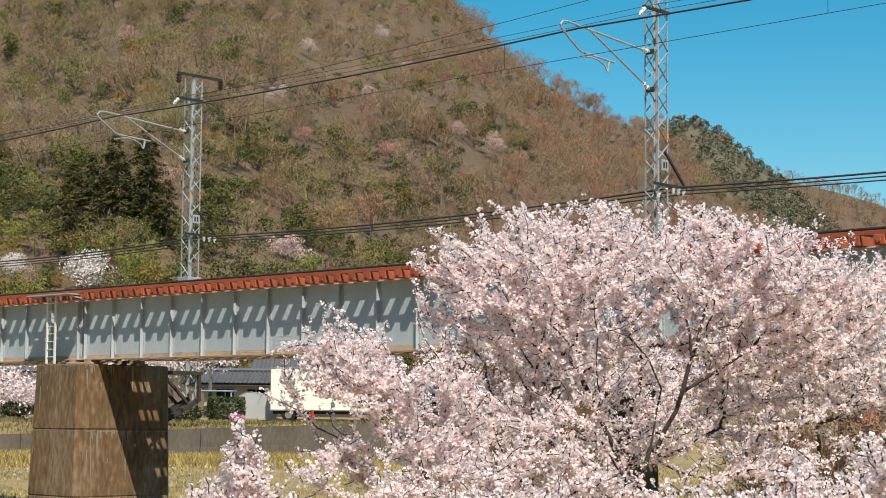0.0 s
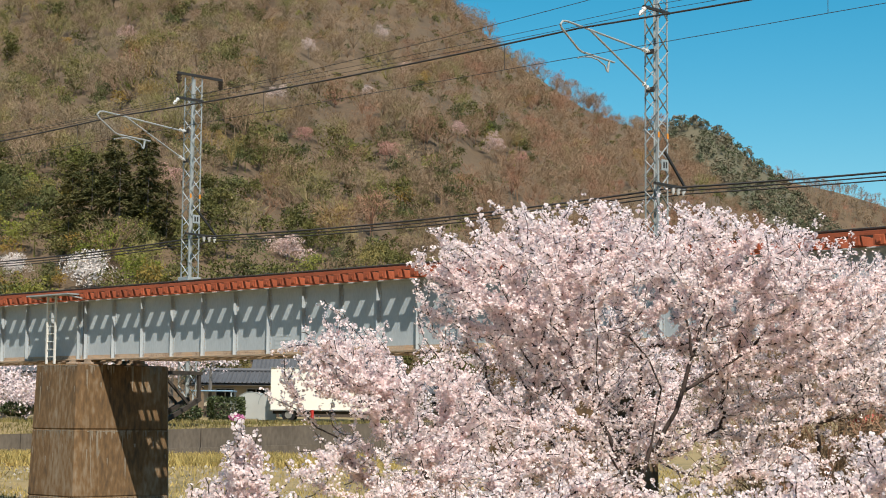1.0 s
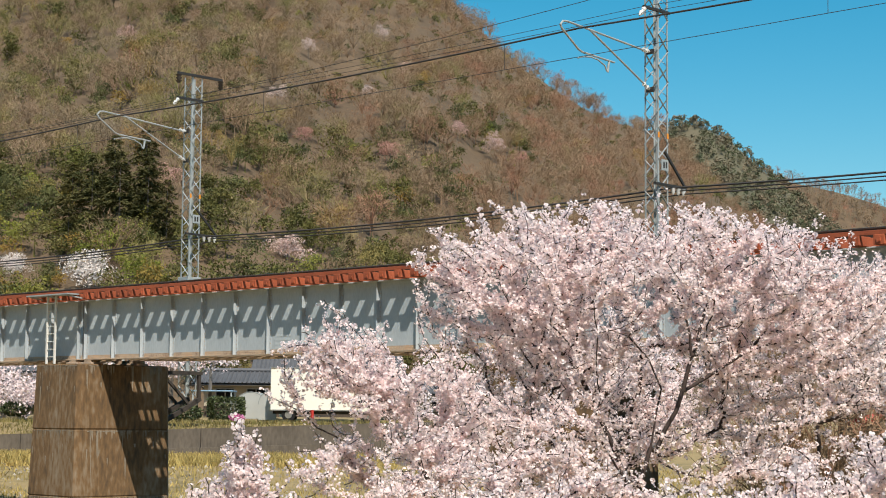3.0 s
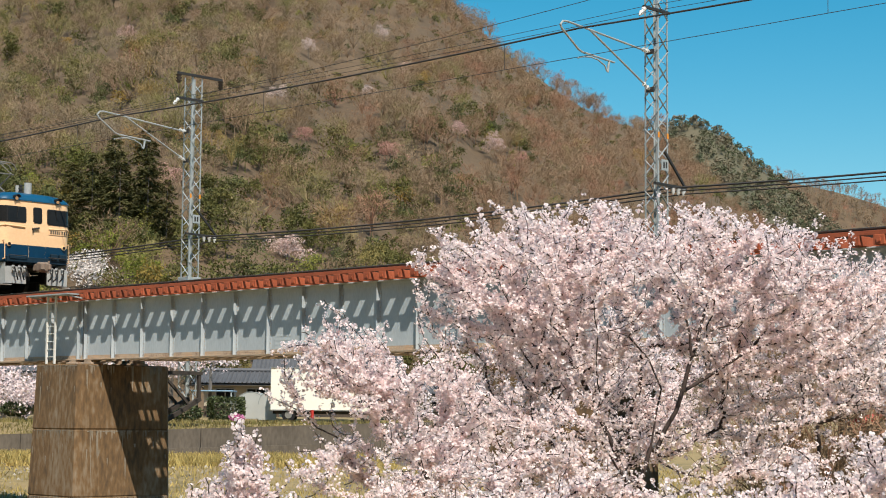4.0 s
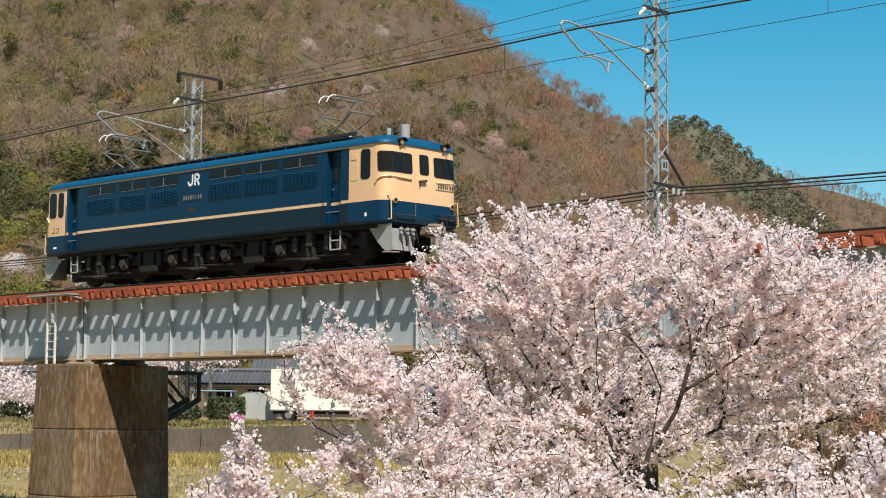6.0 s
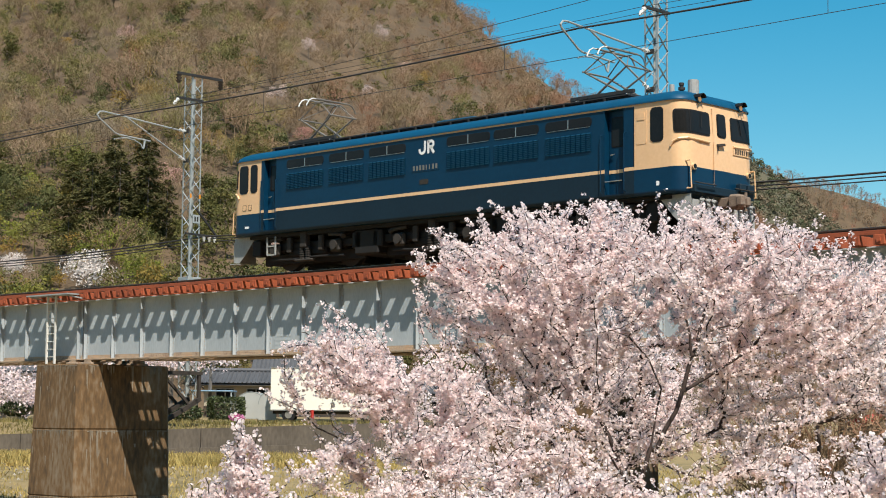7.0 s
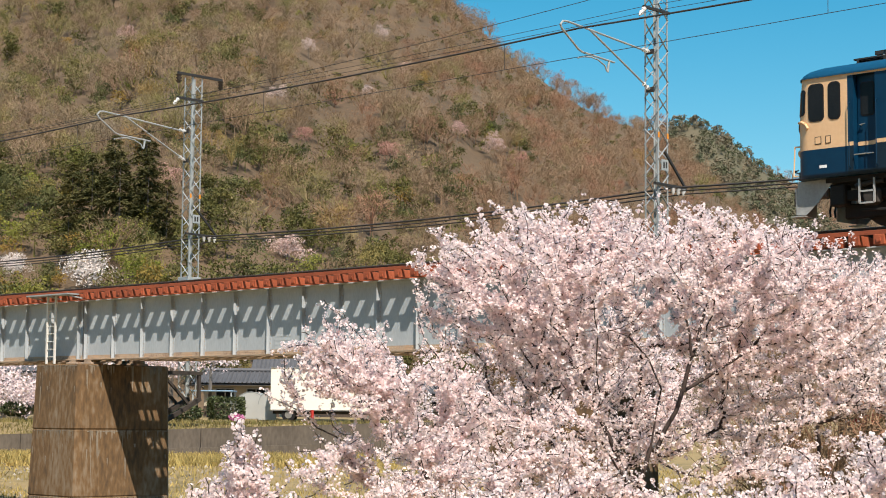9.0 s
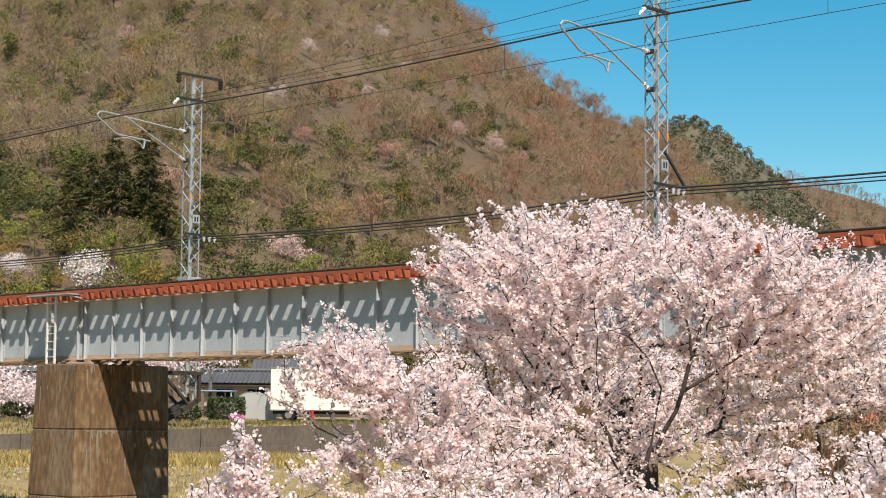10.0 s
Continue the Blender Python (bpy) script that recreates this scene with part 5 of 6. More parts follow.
plant("fresh_green_woods", shrubs, stand(wr, near_hill, 170, -0.29, 0.05, HILL_FOOT, 560, fresh_keep), M["fresh"], "trees in fresh yellow-green leaf", wr, 0.5, 0.95)
plant("evergreen_woods", coarse, stand(wr, far_hill, 1800, 0.11, 0.29, 900, 1180), M["farwoods"], "dark green and brown woods on the distant hill", wr, 0.45, 0.80)
plant("bare_woods", sparse, stand(wr, last_hill, 1000, 0.185, 0.29, 1550, 1925), M["twigs"], "bare grey woods on the farthest hill", wr, 0.7, 1.15)


def hill_tree(name, temps, a, d, s, material, label, category, fn=near_hill, dz=-0.3, trunk=3.0, tint=0.5):
    rng = np.random.RandomState(int(abs(a * 37 + d * 11)) + 5)
    v = temps[rng.randint(len(temps))] * s
    p = spot(a, d, float(fn(np.array([a]), np.array([d]))[0]) + dz)
    t = thing(name, label, category, Matrix.Translation(p) @ Matrix.Rotation(rng.uniform(0, 6.28), 4, "Z"))
    bm = bmesh.new()
    rod(bm, (0, 0, -dz - 0.6), (0.1 * s, 0, trunk * s), 0.17 * s, 0.06 * s, n=6)
    part("trunk", bm, M["bark"], t)
    me = arrays("crown", v, np.arange(len(v)), 3, material)
    tint_faces(me, np.clip(tint + rng.normal(0, 0.10, len(v) // 3), 0, 1))
    ob = new("crown", me)
    ob.parent = t
    tagged(ob, kind="stuff")
    return t


for a, d, s in ((-46.9, 252, 1.06), (-43.0, 253, 0.98), (-51.5, 255, 0.92), (-39.5, 249, 0.72), (-55.0, 258, 0.80), (-49.5, 262, 1.05), (-44.8, 262, 1.08), (-53.5, 249, 0.62)):
    hill_tree("conifer", firs, a, d, s, M["conifer"], "tall ragged dark green conifer at the foot of the hill", "conifer", trunk=11.0, tint=0.3 if s > 0.9 else 0.7)
hill_tree("conifer", firs, -13.5, 255, 0.45, M["conifer"], "small dark green conifer above the bridge", "conifer", trunk=11.0)
hill_tree("conifer", firs, 95.0, 487, 0.42, M["conifer"], "small dark green conifer on the low end of the spur", "conifer", trunk=11.0)
bloom = [leafy_template(np.random.RandomState(40 + k), 2000, 6.0, 3.2, 0.22, 12, 0.3) for k in range(4)]
WILD = {0.0: "white flowering cherry tree at the foot of the hill", 0.33: "pale wild cherry among bare woods", 0.62: "pink wild cherry among bare woods", 0.95: "reddish wild cherry among bare woods"}
for a, d, s, hue in WILD_PLACES:
    lab = WILD[min(WILD, key=lambda q: abs(q - hue))] if d > 250 or hue == 0.0 else "pale pink wild cherry at the foot of the hill"
    hill_tree("wild_cherry", bloom, a, d, s, M["blossom"], lab, "tree", dz=-2.0 if d < 260 else 0.6, tint=hue)


# ---- beyond the bridge: river wall, yard, houses ----
M["tile"] = mat("grey_roof_tiles", (0.095, 0.097, 0.105), (0.055, 0.057, 0.062), rough=0.7, big=1, fine=10, each=0.2)
M["plaster"] = mat("beige_plaster", (0.50, 0.44, 0.34), (0.40, 0.35, 0.27), rough=0.9, big=0.8, fine=15)
M["darkwood"] = mat("dark_board_wall", (0.09, 0.065, 0.045), (0.05, 0.037, 0.028), rough=0.85, stretch=(4, 4, 0.4))
M["van"] = mat("white_van_paint", (0.80, 0.78, 0.68), (0.74, 0.71, 0.60), rough=0.5, big=0.8, fine=9, bump=0.02)
M["red"] = mat("red_paint", (0.55, 0.04, 0.03), (0.40, 0.03, 0.02), rough=0.5)
M["green"] = mat("green_sheet", (0.01, 0.36, 0.17), (0.01, 0.28, 0.13), rough=0.5)
M["vinyl"] = mat("milky_vinyl", (0.62, 0.63, 0.60), (0.50, 0.51, 0.48), rough=0.4, through=0.4, bump=0)
M["bluesheet"] = mat("pale_blue_sheet", (0.25, 0.40, 0.55), (0.18, 0.30, 0.42), rough=0.5)
M["hedge"] = mat("hedge_leaves", (0.035, 0.05, 0.016), (0.06, 0.075, 0.02), rough=0.7, island=0.4, world_space=True, bump=0)
M["azalea"] = mat("magenta_azalea", (0.62, 0.22, 0.40), (0.5, 0.15, 0.3), rough=0.8, island=0.3, world_space=True, bump=0)
M["drygrass"] = mat("yellow_spring_grass", (0.50, 0.37, 0.13), (0.34, 0.27, 0.09), rough=0.9, big=0.3, fine=3, island=0.35, world_space=True, bump=0, through=0.25)
M["greengrass"] = mat("green_bank_grass", (0.16, 0.15, 0.045), (0.26, 0.20, 0.075), rough=0.9, big=0.3, fine=3, island=0.35, world_space=True, bump=0, through=0.25)
M["rubble"] = mat("pale_river_stone", (0.42, 0.39, 0.34), (0.26, 0.24, 0.21), rough=0.9, island=0.3, world_space=True)
TURN = math.degrees(-YAW)


def wall_panel(a0, a1, z0, z1):
    """One cast length of the river wall, its top rising along it."""
    w = a1 - a0 - 0.03
    bm = bmesh.new()
    for y0, y1, b, t0, t1 in ((0.0, 0.35, -6.5, z0, z1), (-0.30, -0.004, -6.5, z0 - 0.95, z1 - 0.95)):
        v = [bm.verts.new(p) for p in ((0, y0, b), (w, y0, b), (w, y1, b), (0, y1, b), (0, y0, t0), (w, y0, t1), (w, y1, t1), (0, y1, t0))]
        for f in ((0, 1, 5, 4), (1, 2, 6, 5), (2, 3, 7, 6), (3, 0, 4, 7), (4, 5, 6, 7)):
            bm.faces.new([v[i] for i in f])
    return bm


rw = thing("river_wall", "long stained concrete river wall", "wall", kind="structure")
for k in range(13):
    a0, a1 = -30 + k * 3.0, -27 + k * 3.0
    za, zb = -5.34 + 0.0375 * (a0 + 30), -5.34 + 0.0375 * (a1 + 30)
    ob = part("wall_panel", wall_panel(a0, a1, za, zb), M["concrete"], rw)
    ob.matrix_local = Matrix.Translation(spot(a0, 88.0)) @ Matrix.Rotation(-YAW, 4, "Z")


def tufts(name, n, box4, material, label, size=0.35, seed=3, fn=None, shape="blade", h=1.0):
    rng = np.random.RandomState(seed)
    a = rng.uniform(box4[0], box4[1], n)
    d = rng.uniform(box4[2], box4[3], n)
    z = (fn or plain)(a, d)
    V = np.empty((n, 3, 3))
    for k in range(n):
        p = np.array(tuple(spot(a[k], d[k], z[k])))
        s = rng.normal(0, 1, 3)
        s[2] *= 0.3
        s = s / np.linalg.norm(s) * size * (0.12 if shape == "blade" else 0.5)
        top = np.array([rng.normal(0, 0.35), rng.normal(0, 0.35), 1.0]) * size * h * rng.uniform(0.5, 1.2)
        V[k] = [p - s, p + s, p + top]
    V = V.reshape(-1, 3)
    return tagged(new(name, arrays(name, V, np.arange(len(V)), 3, material)), label, "grass", kind="stuff")


tufts("river_grass", 16000, (-25, -2, 79, 87.4), M["drygrass"], "yellow-green spring grass below the wall", 0.36, 3)
tufts("river_grass", 9000, (-24, 12, 62, 79), M["drygrass"], "sparse dry grass on the river bed", 0.25, 4)
tufts("bank_grass", 15000, (-30, 4, 88.6, 95), M["greengrass"], "green grass on the bank behind the wall", 0.26, 5)
tufts("bank_grass", 9000, (-2, 14, 30, 60), M["greengrass"], "rough grass and dry stalks under the bridge", 0.5, 6)
tufts("pebbles", 2200, (-26, 10, 62, 84), M["rubble"], "pale pebbles on the river bed", 0.22, 7, shape="chip", h=0.5)


def leaf_mass(name, c, r, n, size, material, label, category, seed=1, square=False, parts=None):
    rng = np.random.RandomState(seed)
    V = []
    for k in range(n):
        q = rng.normal(size=3)
        q /= np.linalg.norm(q)
        if square:
            q = np.clip(q * 1.5, -1, 1)
        p = q * np.array(r) * rng.uniform(0.75, 1.03)
        x, y = rng.normal(size=3), rng.normal(size=3)
        x, y = x / np.linalg.norm(x) * size, y / np.linalg.norm(y) * size
        V += [p - x * 0.5, p + x * 0.5, p + y]
    V = np.array(V)
    ob = new(name, arrays(name, V, np.arange(len(V)), 3, material))
    ob.matrix_world = Matrix.Translation(spot(*c)) @ Matrix.Rotation(-YAW, 4, "Z")
    return tagged(ob, label, category)


leaf_mass("hedge", (-11.75, 96, -3.62), (0.95, 0.7, 0.58), 2600, 0.14, M["hedge"], "clipped dark green rounded hedge in the yard", "hedge", 2, True)
leaf_mass("shrub", (-13.8, 95, -3.9), (0.9, 0.8, 0.45), 900, 0.16, M["hedge"], "low dark green shrub by the hedge", "shrub", 3)
leaf_mass("azalea", (-10.6, 91, -4.1), (0.40, 0.4, 0.18), 420, 0.09, M["azalea"], "magenta flowering azalea bush", "shrub", 4)
for k, (a, d) in enumerate(((-23.5, 97), (-21.8, 97), (-25.2, 97))):
    leaf_mass("shrub", (a, d, -3.75), (0.8, 0.6, 0.42), 800, 0.16, M["hedge"], "dark green shrub along the yard's edge", "shrub", 6 + k)


def box_truck(m):
    t = thing("box_truck", "parked truck with a plain white box body", "truck", m)
    box_ = part("cargo_box", boxm(0, 4.6, 0, 1.9, 0.62, 2.98, 0.03), M["van"], t)
    part("corner_rail", boxm(-0.02, 4.62, -0.03, -0.004, 2.93, 3.0), M["alu"], box_)
    part("corner_rail", boxm(-0.02, 4.62, -0.03, -0.004, 0.60, 0.66), M["alu"], box_)
    part("chassis", boxm(0.1, 6.0, 0.5, 1.4, 0.42, 0.6), M["darksteel"], t)
    part("side_guard", boxm(1.4, 3.2, 0.02, 0.06, 0.30, 0.36), M["darksteel"], t)
    cab = part("cab", boxm(4.7, 6.2, 0.05, 1.85, 0.45, 2.2, 0.12), M["van"], t)
    part("window", boxm(5.0, 5.75, 0.03, 0.046, 1.35, 1.95), M["pane"], cab)
    for x in (1.0, 5.3):
        for y in (0.18, 1.72):
            bm = bmesh.new()
            rod(bm, (x, y - 0.12, 0.38), (x, y + 0.12, 0.38), 0.38, n=20)
            w = part("wheel", bm, M["gasket"], t)
            bm = bmesh.new()
            rod(bm, (x, y - 0.125, 0.38), (x, y + 0.125, 0.38), 0.2, n=14)
            part("rim", bm, M["alu"], w)
    return t


box_truck(Matrix.Translation(spot(-9.45, 97, -4.33)) @ Matrix.Rotation(-YAW, 4, "Z"))
tagged(link(boxm(-0.07, 0.07, -0.07, 0.07, 0, 0.75, 0.01), "marker_post", M["red"], m=Matrix.Translation(spot(-6.95, 94.5, -4.45))), "red marker post beside the truck", "post")
gs = thing("sign_board", "small green sheet on a post", "sign", Matrix.Translation(spot(-1.75, 93, -4.5)) @ Matrix.Rotation(-YAW, 4, "Z"))
part("board", boxm(-0.32, 0.32, -0.02, 0.02, 2.0, 2.32, 0.005), M["green"], gs)
part("board", boxm(-0.05, 0.22, -0.018, 0.018, 1.62, 1.995, 0.005), M["green"], gs)
part("post", boxm(-0.03, 0.03, 0.022, 0.07, 0, 2.2), M["galv"], gs)


def vinyl_house(m, w=1.8, ln=4.0, h=1.5):
    t = thing("vinyl_greenhouse", "small arched milky vinyl greenhouse", "greenhouse", m)
    bm = bmesh.new()
    n = 12
    rows = []
    for y in (0, ln):
        rows.append([bm.verts.new((w * 0.5 * math.cos(math.pi * k / n), y, 0.55 * h + 0.45 * h * math.sin(math.pi * k / n))) for k in range(n + 1)] +
                    [bm.verts.new((-w * 0.5, y, 0)), bm.verts.new((w * 0.5, y, 0))])
    for k in range(n + 2):
        bm.faces.new((rows[0][k], rows[0][k + 1], rows[1][k + 1], rows[1][k]))
    bm.faces.new(rows[0])
    part("cover", bm, M["vinyl"], t)
    for y in (0, ln * 0.33, ln * 0.66, ln):
        bm = bmesh.new()
        tube(bm, [(w * 0.51 * math.cos(math.pi * k / n), y, 0.55 * h + 0.46 * h * math.sin(math.pi * k / n)) for k in range(n + 1)], 0.02, 5)
        part("hoop", bm, M["galv"], t)
    return t


vinyl_house(Matrix.Translation(spot(-9.75, 98.5, -4.25)) @ Matrix.Rotation(-YAW, 4, "Z"), 1.0, 4.0, 1.55)
vinyl_house(Matrix.Translation(spot(-10.85, 100, -4.2)) @ Matrix.Rotation(-YAW, 4, "Z"), 1.7, 5.0, 1.5)


def house(m, w, dp, eave, rise, label):
    t = thing("house", label, "house", m)
    part("wall", boxm(0, w, 0, dp, 0, eave), M["plaster"], t)
    part("base_boards", boxm(-0.02, w + 0.02, -0.03, -0.004, 0, eave * 0.35), M["darkwood"], t)
    bm = bmesh.new()
    o = 0.7
    a = [(-o, -o, eave), (w + o, -o, eave), (w + o, dp + o, eave), (-o, dp + o, eave), (-o * 0.2, dp / 2, eave + rise), (w + o * 0.2, dp / 2, eave + rise)]
    for z in (0, -0.14):
        v = [bm.verts.new((p[0], p[1], p[2] + z)) for p in a]
        for f in ((0, 1, 5, 4), (2, 3, 4, 5), (1, 2, 5), (3, 0, 4)):
            bm.faces.new([v[i] for i in f])
    roof = part("roof", bm, M["tile"], t, "grey tiled roof")
    n = int((w + 2 * o) / 0.27)
    first = None
    for k in range(n):
        x = -o + 0.14 + k * 0.27
        sl = Vector((0, dp / 2 + o, rise))
        if first is None:
            bm = bmesh.new()
            rod(bm, (0, -o, eave + 0.02), (0, dp / 2, eave + rise + 0.02), 0.055, n=6)
            first = part("tile", bm, M["tile"], roof, m=Matrix.Translation((x, 0, 0)))
        else:
            again(first, Matrix.Translation((x, 0, 0)))
    bm = bmesh.new()
    rod(bm, (-0.2, dp / 2, eave + rise + 0.08), (w + 0.2, dp / 2, eave + rise + 0.08), 0.14, n=8)
    part("ridge_tile", bm, M["tile"], roof)
    for x in np.arange(0.7, w - 1.2, 1.9):
        wd = part("window", boxm(x, x + 1.2, -0.05, -0.032, eave * 0.42, eave * 0.86), M["alu"], t)
        part("pane", boxm(x + 0.06, x + 0.57, -0.06, -0.052, eave * 0.45, eave * 0.83), M["pane"], wd)
        part("pane", boxm(x + 0.63, x + 1.14, -0.06, -0.052, eave * 0.45, eave * 0.83), M["pane"], wd)
    return t


R = Matrix.Rotation(-YAW, 4, "Z")
house(Matrix.Translation(spot(-14.6, 108, -4.2)) @ R, 4.6, 3.0, 2.15, 0.75, "low tile-roofed outbuilding with beige walls")
house(Matrix.Translation(spot(-11.6, 113, -4.2)) @ R, 8.5, 6.0, 3.0, 2.2, "grey tile-roofed house behind the yard")
house(Matrix.Translation(spot(-3.2, 100, -4.3)) @ R, 6.0, 4.0, 1.6, 0.9, "low grey-roofed building behind the blossom")
house(Matrix.Translation(spot(-34, 118, -4.2)) @ R, 8.0, 6.0, 3.0, 2.0, "grey tile-roofed house at the foot of the hill")
sh = thing("carport", "pale blue sheet roof on posts", "shelter", Matrix.Translation(spot(-14.4, 101, -4.2)) @ R)
part("roof_sheet", boxm(0, 2.4, 0, 2.0, 1.55, 1.62, 0.01), M["bluesheet"], sh)
for x, y in ((0.1, 0.1), (2.3, 0.1), (0.1, 1.9), (2.3, 1.9)):
    part("post", boxm(x - 0.04, x + 0.04, y - 0.04, y + 0.04, 0, 1.549), M["galv"], sh)
# red-railed hut on the near bank, by the bridge
hut = thing("hut", "small grey hut with a red roof edge", "hut", Matrix.Translation(spot(9.45, 40, -5.2)) @ R)
part("wall", boxm(0, 2.4, 0, 2.0, 0, 2.15), M["concrete"], hut)
part("roof", boxm(-0.25, 2.7, -0.3, 2.3, 2.152, 2.30, 0.02), M["darkwood"], hut)
bm = bmesh.new()
tube(bm, [(-0.3, -0.5, 1.15), (0.3, -0.5, 1.32), (0.9, -0.5, 1.40), (1.6, -0.5, 1.42)], 0.09, 8)
part("rail", bm, M["red"], hut, "red curved rail")

# cherry trees beyond the bridge
far_bloom = [leafy_template(np.random.RandomState(60 + k), 1500, 4.2, 2.9, 0.17, 12, 0.30) for k in range(3)]
M["farpetal"] = mat("far_cherry_blossom", (0.84, 0.72, 0.71), (0.74, 0.60, 0.60), rough=0.8, island=0.15, world_space=True, bump=0, through=0.3)
for a, d, s, up in ((-13.6, 103, 0.95, 1.1), (-16.0, 104, 1.1, 0.6), (-24.6, 99, 1.1, -0.9), (-21.6, 97.5, 1.0, -1.3), (-23.2, 98, 1.0, -1.5), (-27.5, 100, 1.1, -0.6), (-18.8, 104, 1.0, 0.2)):
    hill_tree("cherry_tree", far_bloom, a, d, s, M["farpetal"], "pale pink cherry tree in bloom beyond the bridge", "tree", plain, up)

# ladder and small platform at the pier
lad = thing("inspection_ladder", "white-painted steel ladder with a landing at the pier", "ladder")
for x in (-47.28, -46.84):
    part("stringer", boxm(x - 0.036, x + 0.036, -1.49, -1.44, BOT - 0.12, -0.30), M["white"], lad)
for k in range(8):
    bm = bmesh.new()
    z = BOT + 0.1 + k * 0.24
    rod(bm, (-47.28, -1.465, z), (-46.84, -1.465, z), 0.012, n=6)
    part("rung", bm, M["white"], lad)
bm = boxm(-48.05, -45.75, -1.78, -1.36, -0.30, -0.26)
part("landing", bm, M["galv"], lad, "grey steel landing plate")
for x in (-47.9, -47.0, -45.9):
    bm = bmesh.new()
    bar(bm, (x, -1.75, -0.31), (x + 0.3, -0.9, -0.46), 0.04, 0.04)
    part("strut", bm, M["galv"], lad)


# ---- cherry trees on the bank ----
M["petal"] = mat("cherry_petals", (0.94, 0.845, 0.835), (0.90, 0.785, 0.78), rough=0.7, big=1.5, fine=20, island=0.12, world_space=True, bump=0, through=0.50, spec=0.15)
M["cherrybark"] = mat("dark_cherry_bark", (0.055, 0.036, 0.030), (0.028, 0.019, 0.017), rough=0.9, big=3, fine=30, stretch=(1, 1, 0.6), world_space=True, bump=0.4)


def flower_cluster(rng, flowers=8, r=0.036, size=0.0175):
    """A tight ball of open flowers, each a small five-sided cup seen from any side."""
    q = []
    for k in range(flowers):
        d = unit(rng.normal(size=3))
        c = d * r * rng.uniform(0.7, 1.2)
        n = unit(d + rng.normal(size=3) * 0.40)
        u = unit(np.cross(n, rng.normal(size=3)))
        v = np.cross(n, u)
        s = size * rng.uniform(0.8, 1.15)
        q += [c + (u * math.cos(j * 1.2566) + v * math.sin(j * 1.2566)) * s * rng.uniform(0.85, 1.1) for j in range(5)]
    return np.array(q)


def grow(rng, base, fork, targets, lean=0.30, boughs=()):
    """Branches that reach every target from the nearest wood, as (parents, points, tips)."""
    pts, par, path = [np.array(base)], [-1], [0.0]
    for k in range(1, 6):
        u = k / 5
        p = np.array(base) * (1 - u) + np.array(fork) * u + rng.normal(0, 0.03, 3)
        pts.append(p)
        par.append(len(pts) - 2)
        path.append(path[-1] + np.linalg.norm(p - pts[-2]))
    order = np.argsort(np.linalg.norm(targets - np.array(fork), axis=1) + rng.normal(0, 0.35, len(targets)))
    tips = []
    P = np.empty((len(targets) * 5 + 200, 3))
    L = np.empty(len(P))
    P[:6], L[:6] = pts, path
    n = 6
    for bough in boughs:
        prev = int(np.argmin(np.linalg.norm(P[:n] - bough[0], axis=1)))
        for q in bough:
            m = max(1, int(np.linalg.norm(q - P[prev]) / 0.22))
            s, at0 = P[prev].copy(), prev
            for k in range(1, m + 1):
                P[n] = s + (q - s) * (k / m) + rng.normal(0, 0.012, 3)
                L[n] = L[prev] + np.linalg.norm(P[n] - P[prev])
                par.append(prev)
                prev = n
                n += 1
    for i in order:
        tg = targets[i]
        dist = np.linalg.norm(P[2:n] - tg, axis=1)
        cost = dist + lean * L[2:n] + 0.8 * np.maximum(0, P[2:n, 2] - tg[2])
        j = int(np.argmin(cost)) + 2
        d = tg - P[j]
        ln = np.linalg.norm(d)
        steps = 2 if ln < 0.45 else (3 if ln < 1.0 else 4)
        prev = j
        bend = rng.normal(0, 0.07 * ln, 3) + np.array([0, 0, -0.06 * ln])
        for k in range(1, steps + 1):
            u = k / steps
            P[n] = P[j] + d * u + bend * 4 * u * (1 - u)
            L[n] = L[prev] + ln / steps
            par.append(prev)
            prev = n
            n += 1
        tips.append(prev)
    return P[:n], np.array(par), tips


def wood_mesh(P, par, tips, r_tip, power, sides=5, cap=0.2):
    n = len(P)
    load = np.zeros(n)
    load[tips] += 1
    for i in range(n - 1, 0, -1):
        load[par[i]] += load[i]
    r = np.minimum(r_tip * np.maximum(load, 1) ** power, cap)
    V, F = [], []
    ang = np.arange(sides) * 2 * math.pi / sides
    for i in range(1, n):
        p, q = P[par[i]], P[i]
        d = q - p
        ln = np.linalg.norm(d)
        if ln < 1e-5:
            continue
        d = d / ln
        u = np.cross(d, (0.31, 0.52, 0.79))
        u /= np.linalg.norm(u)
        v = np.cross(d, u)
        ra = min(r[par[i]], r[i] * 1.35)
        k0 = len(V) * sides
        V.append(p - d * ra * 0.3 + ra * (np.cos(ang)[:, None] * u + np.sin(ang)[:, None] * v))
        V.append(q + r[i] * (np.cos(ang)[:, None] * u + np.sin(ang)[:, None] * v))
        for s in range(sides):
            t = (s + 1) % sides
            F += [k0 + s, k0 + t, k0 + sides + t, k0 + sides + s]
    return np.concatenate(V), F


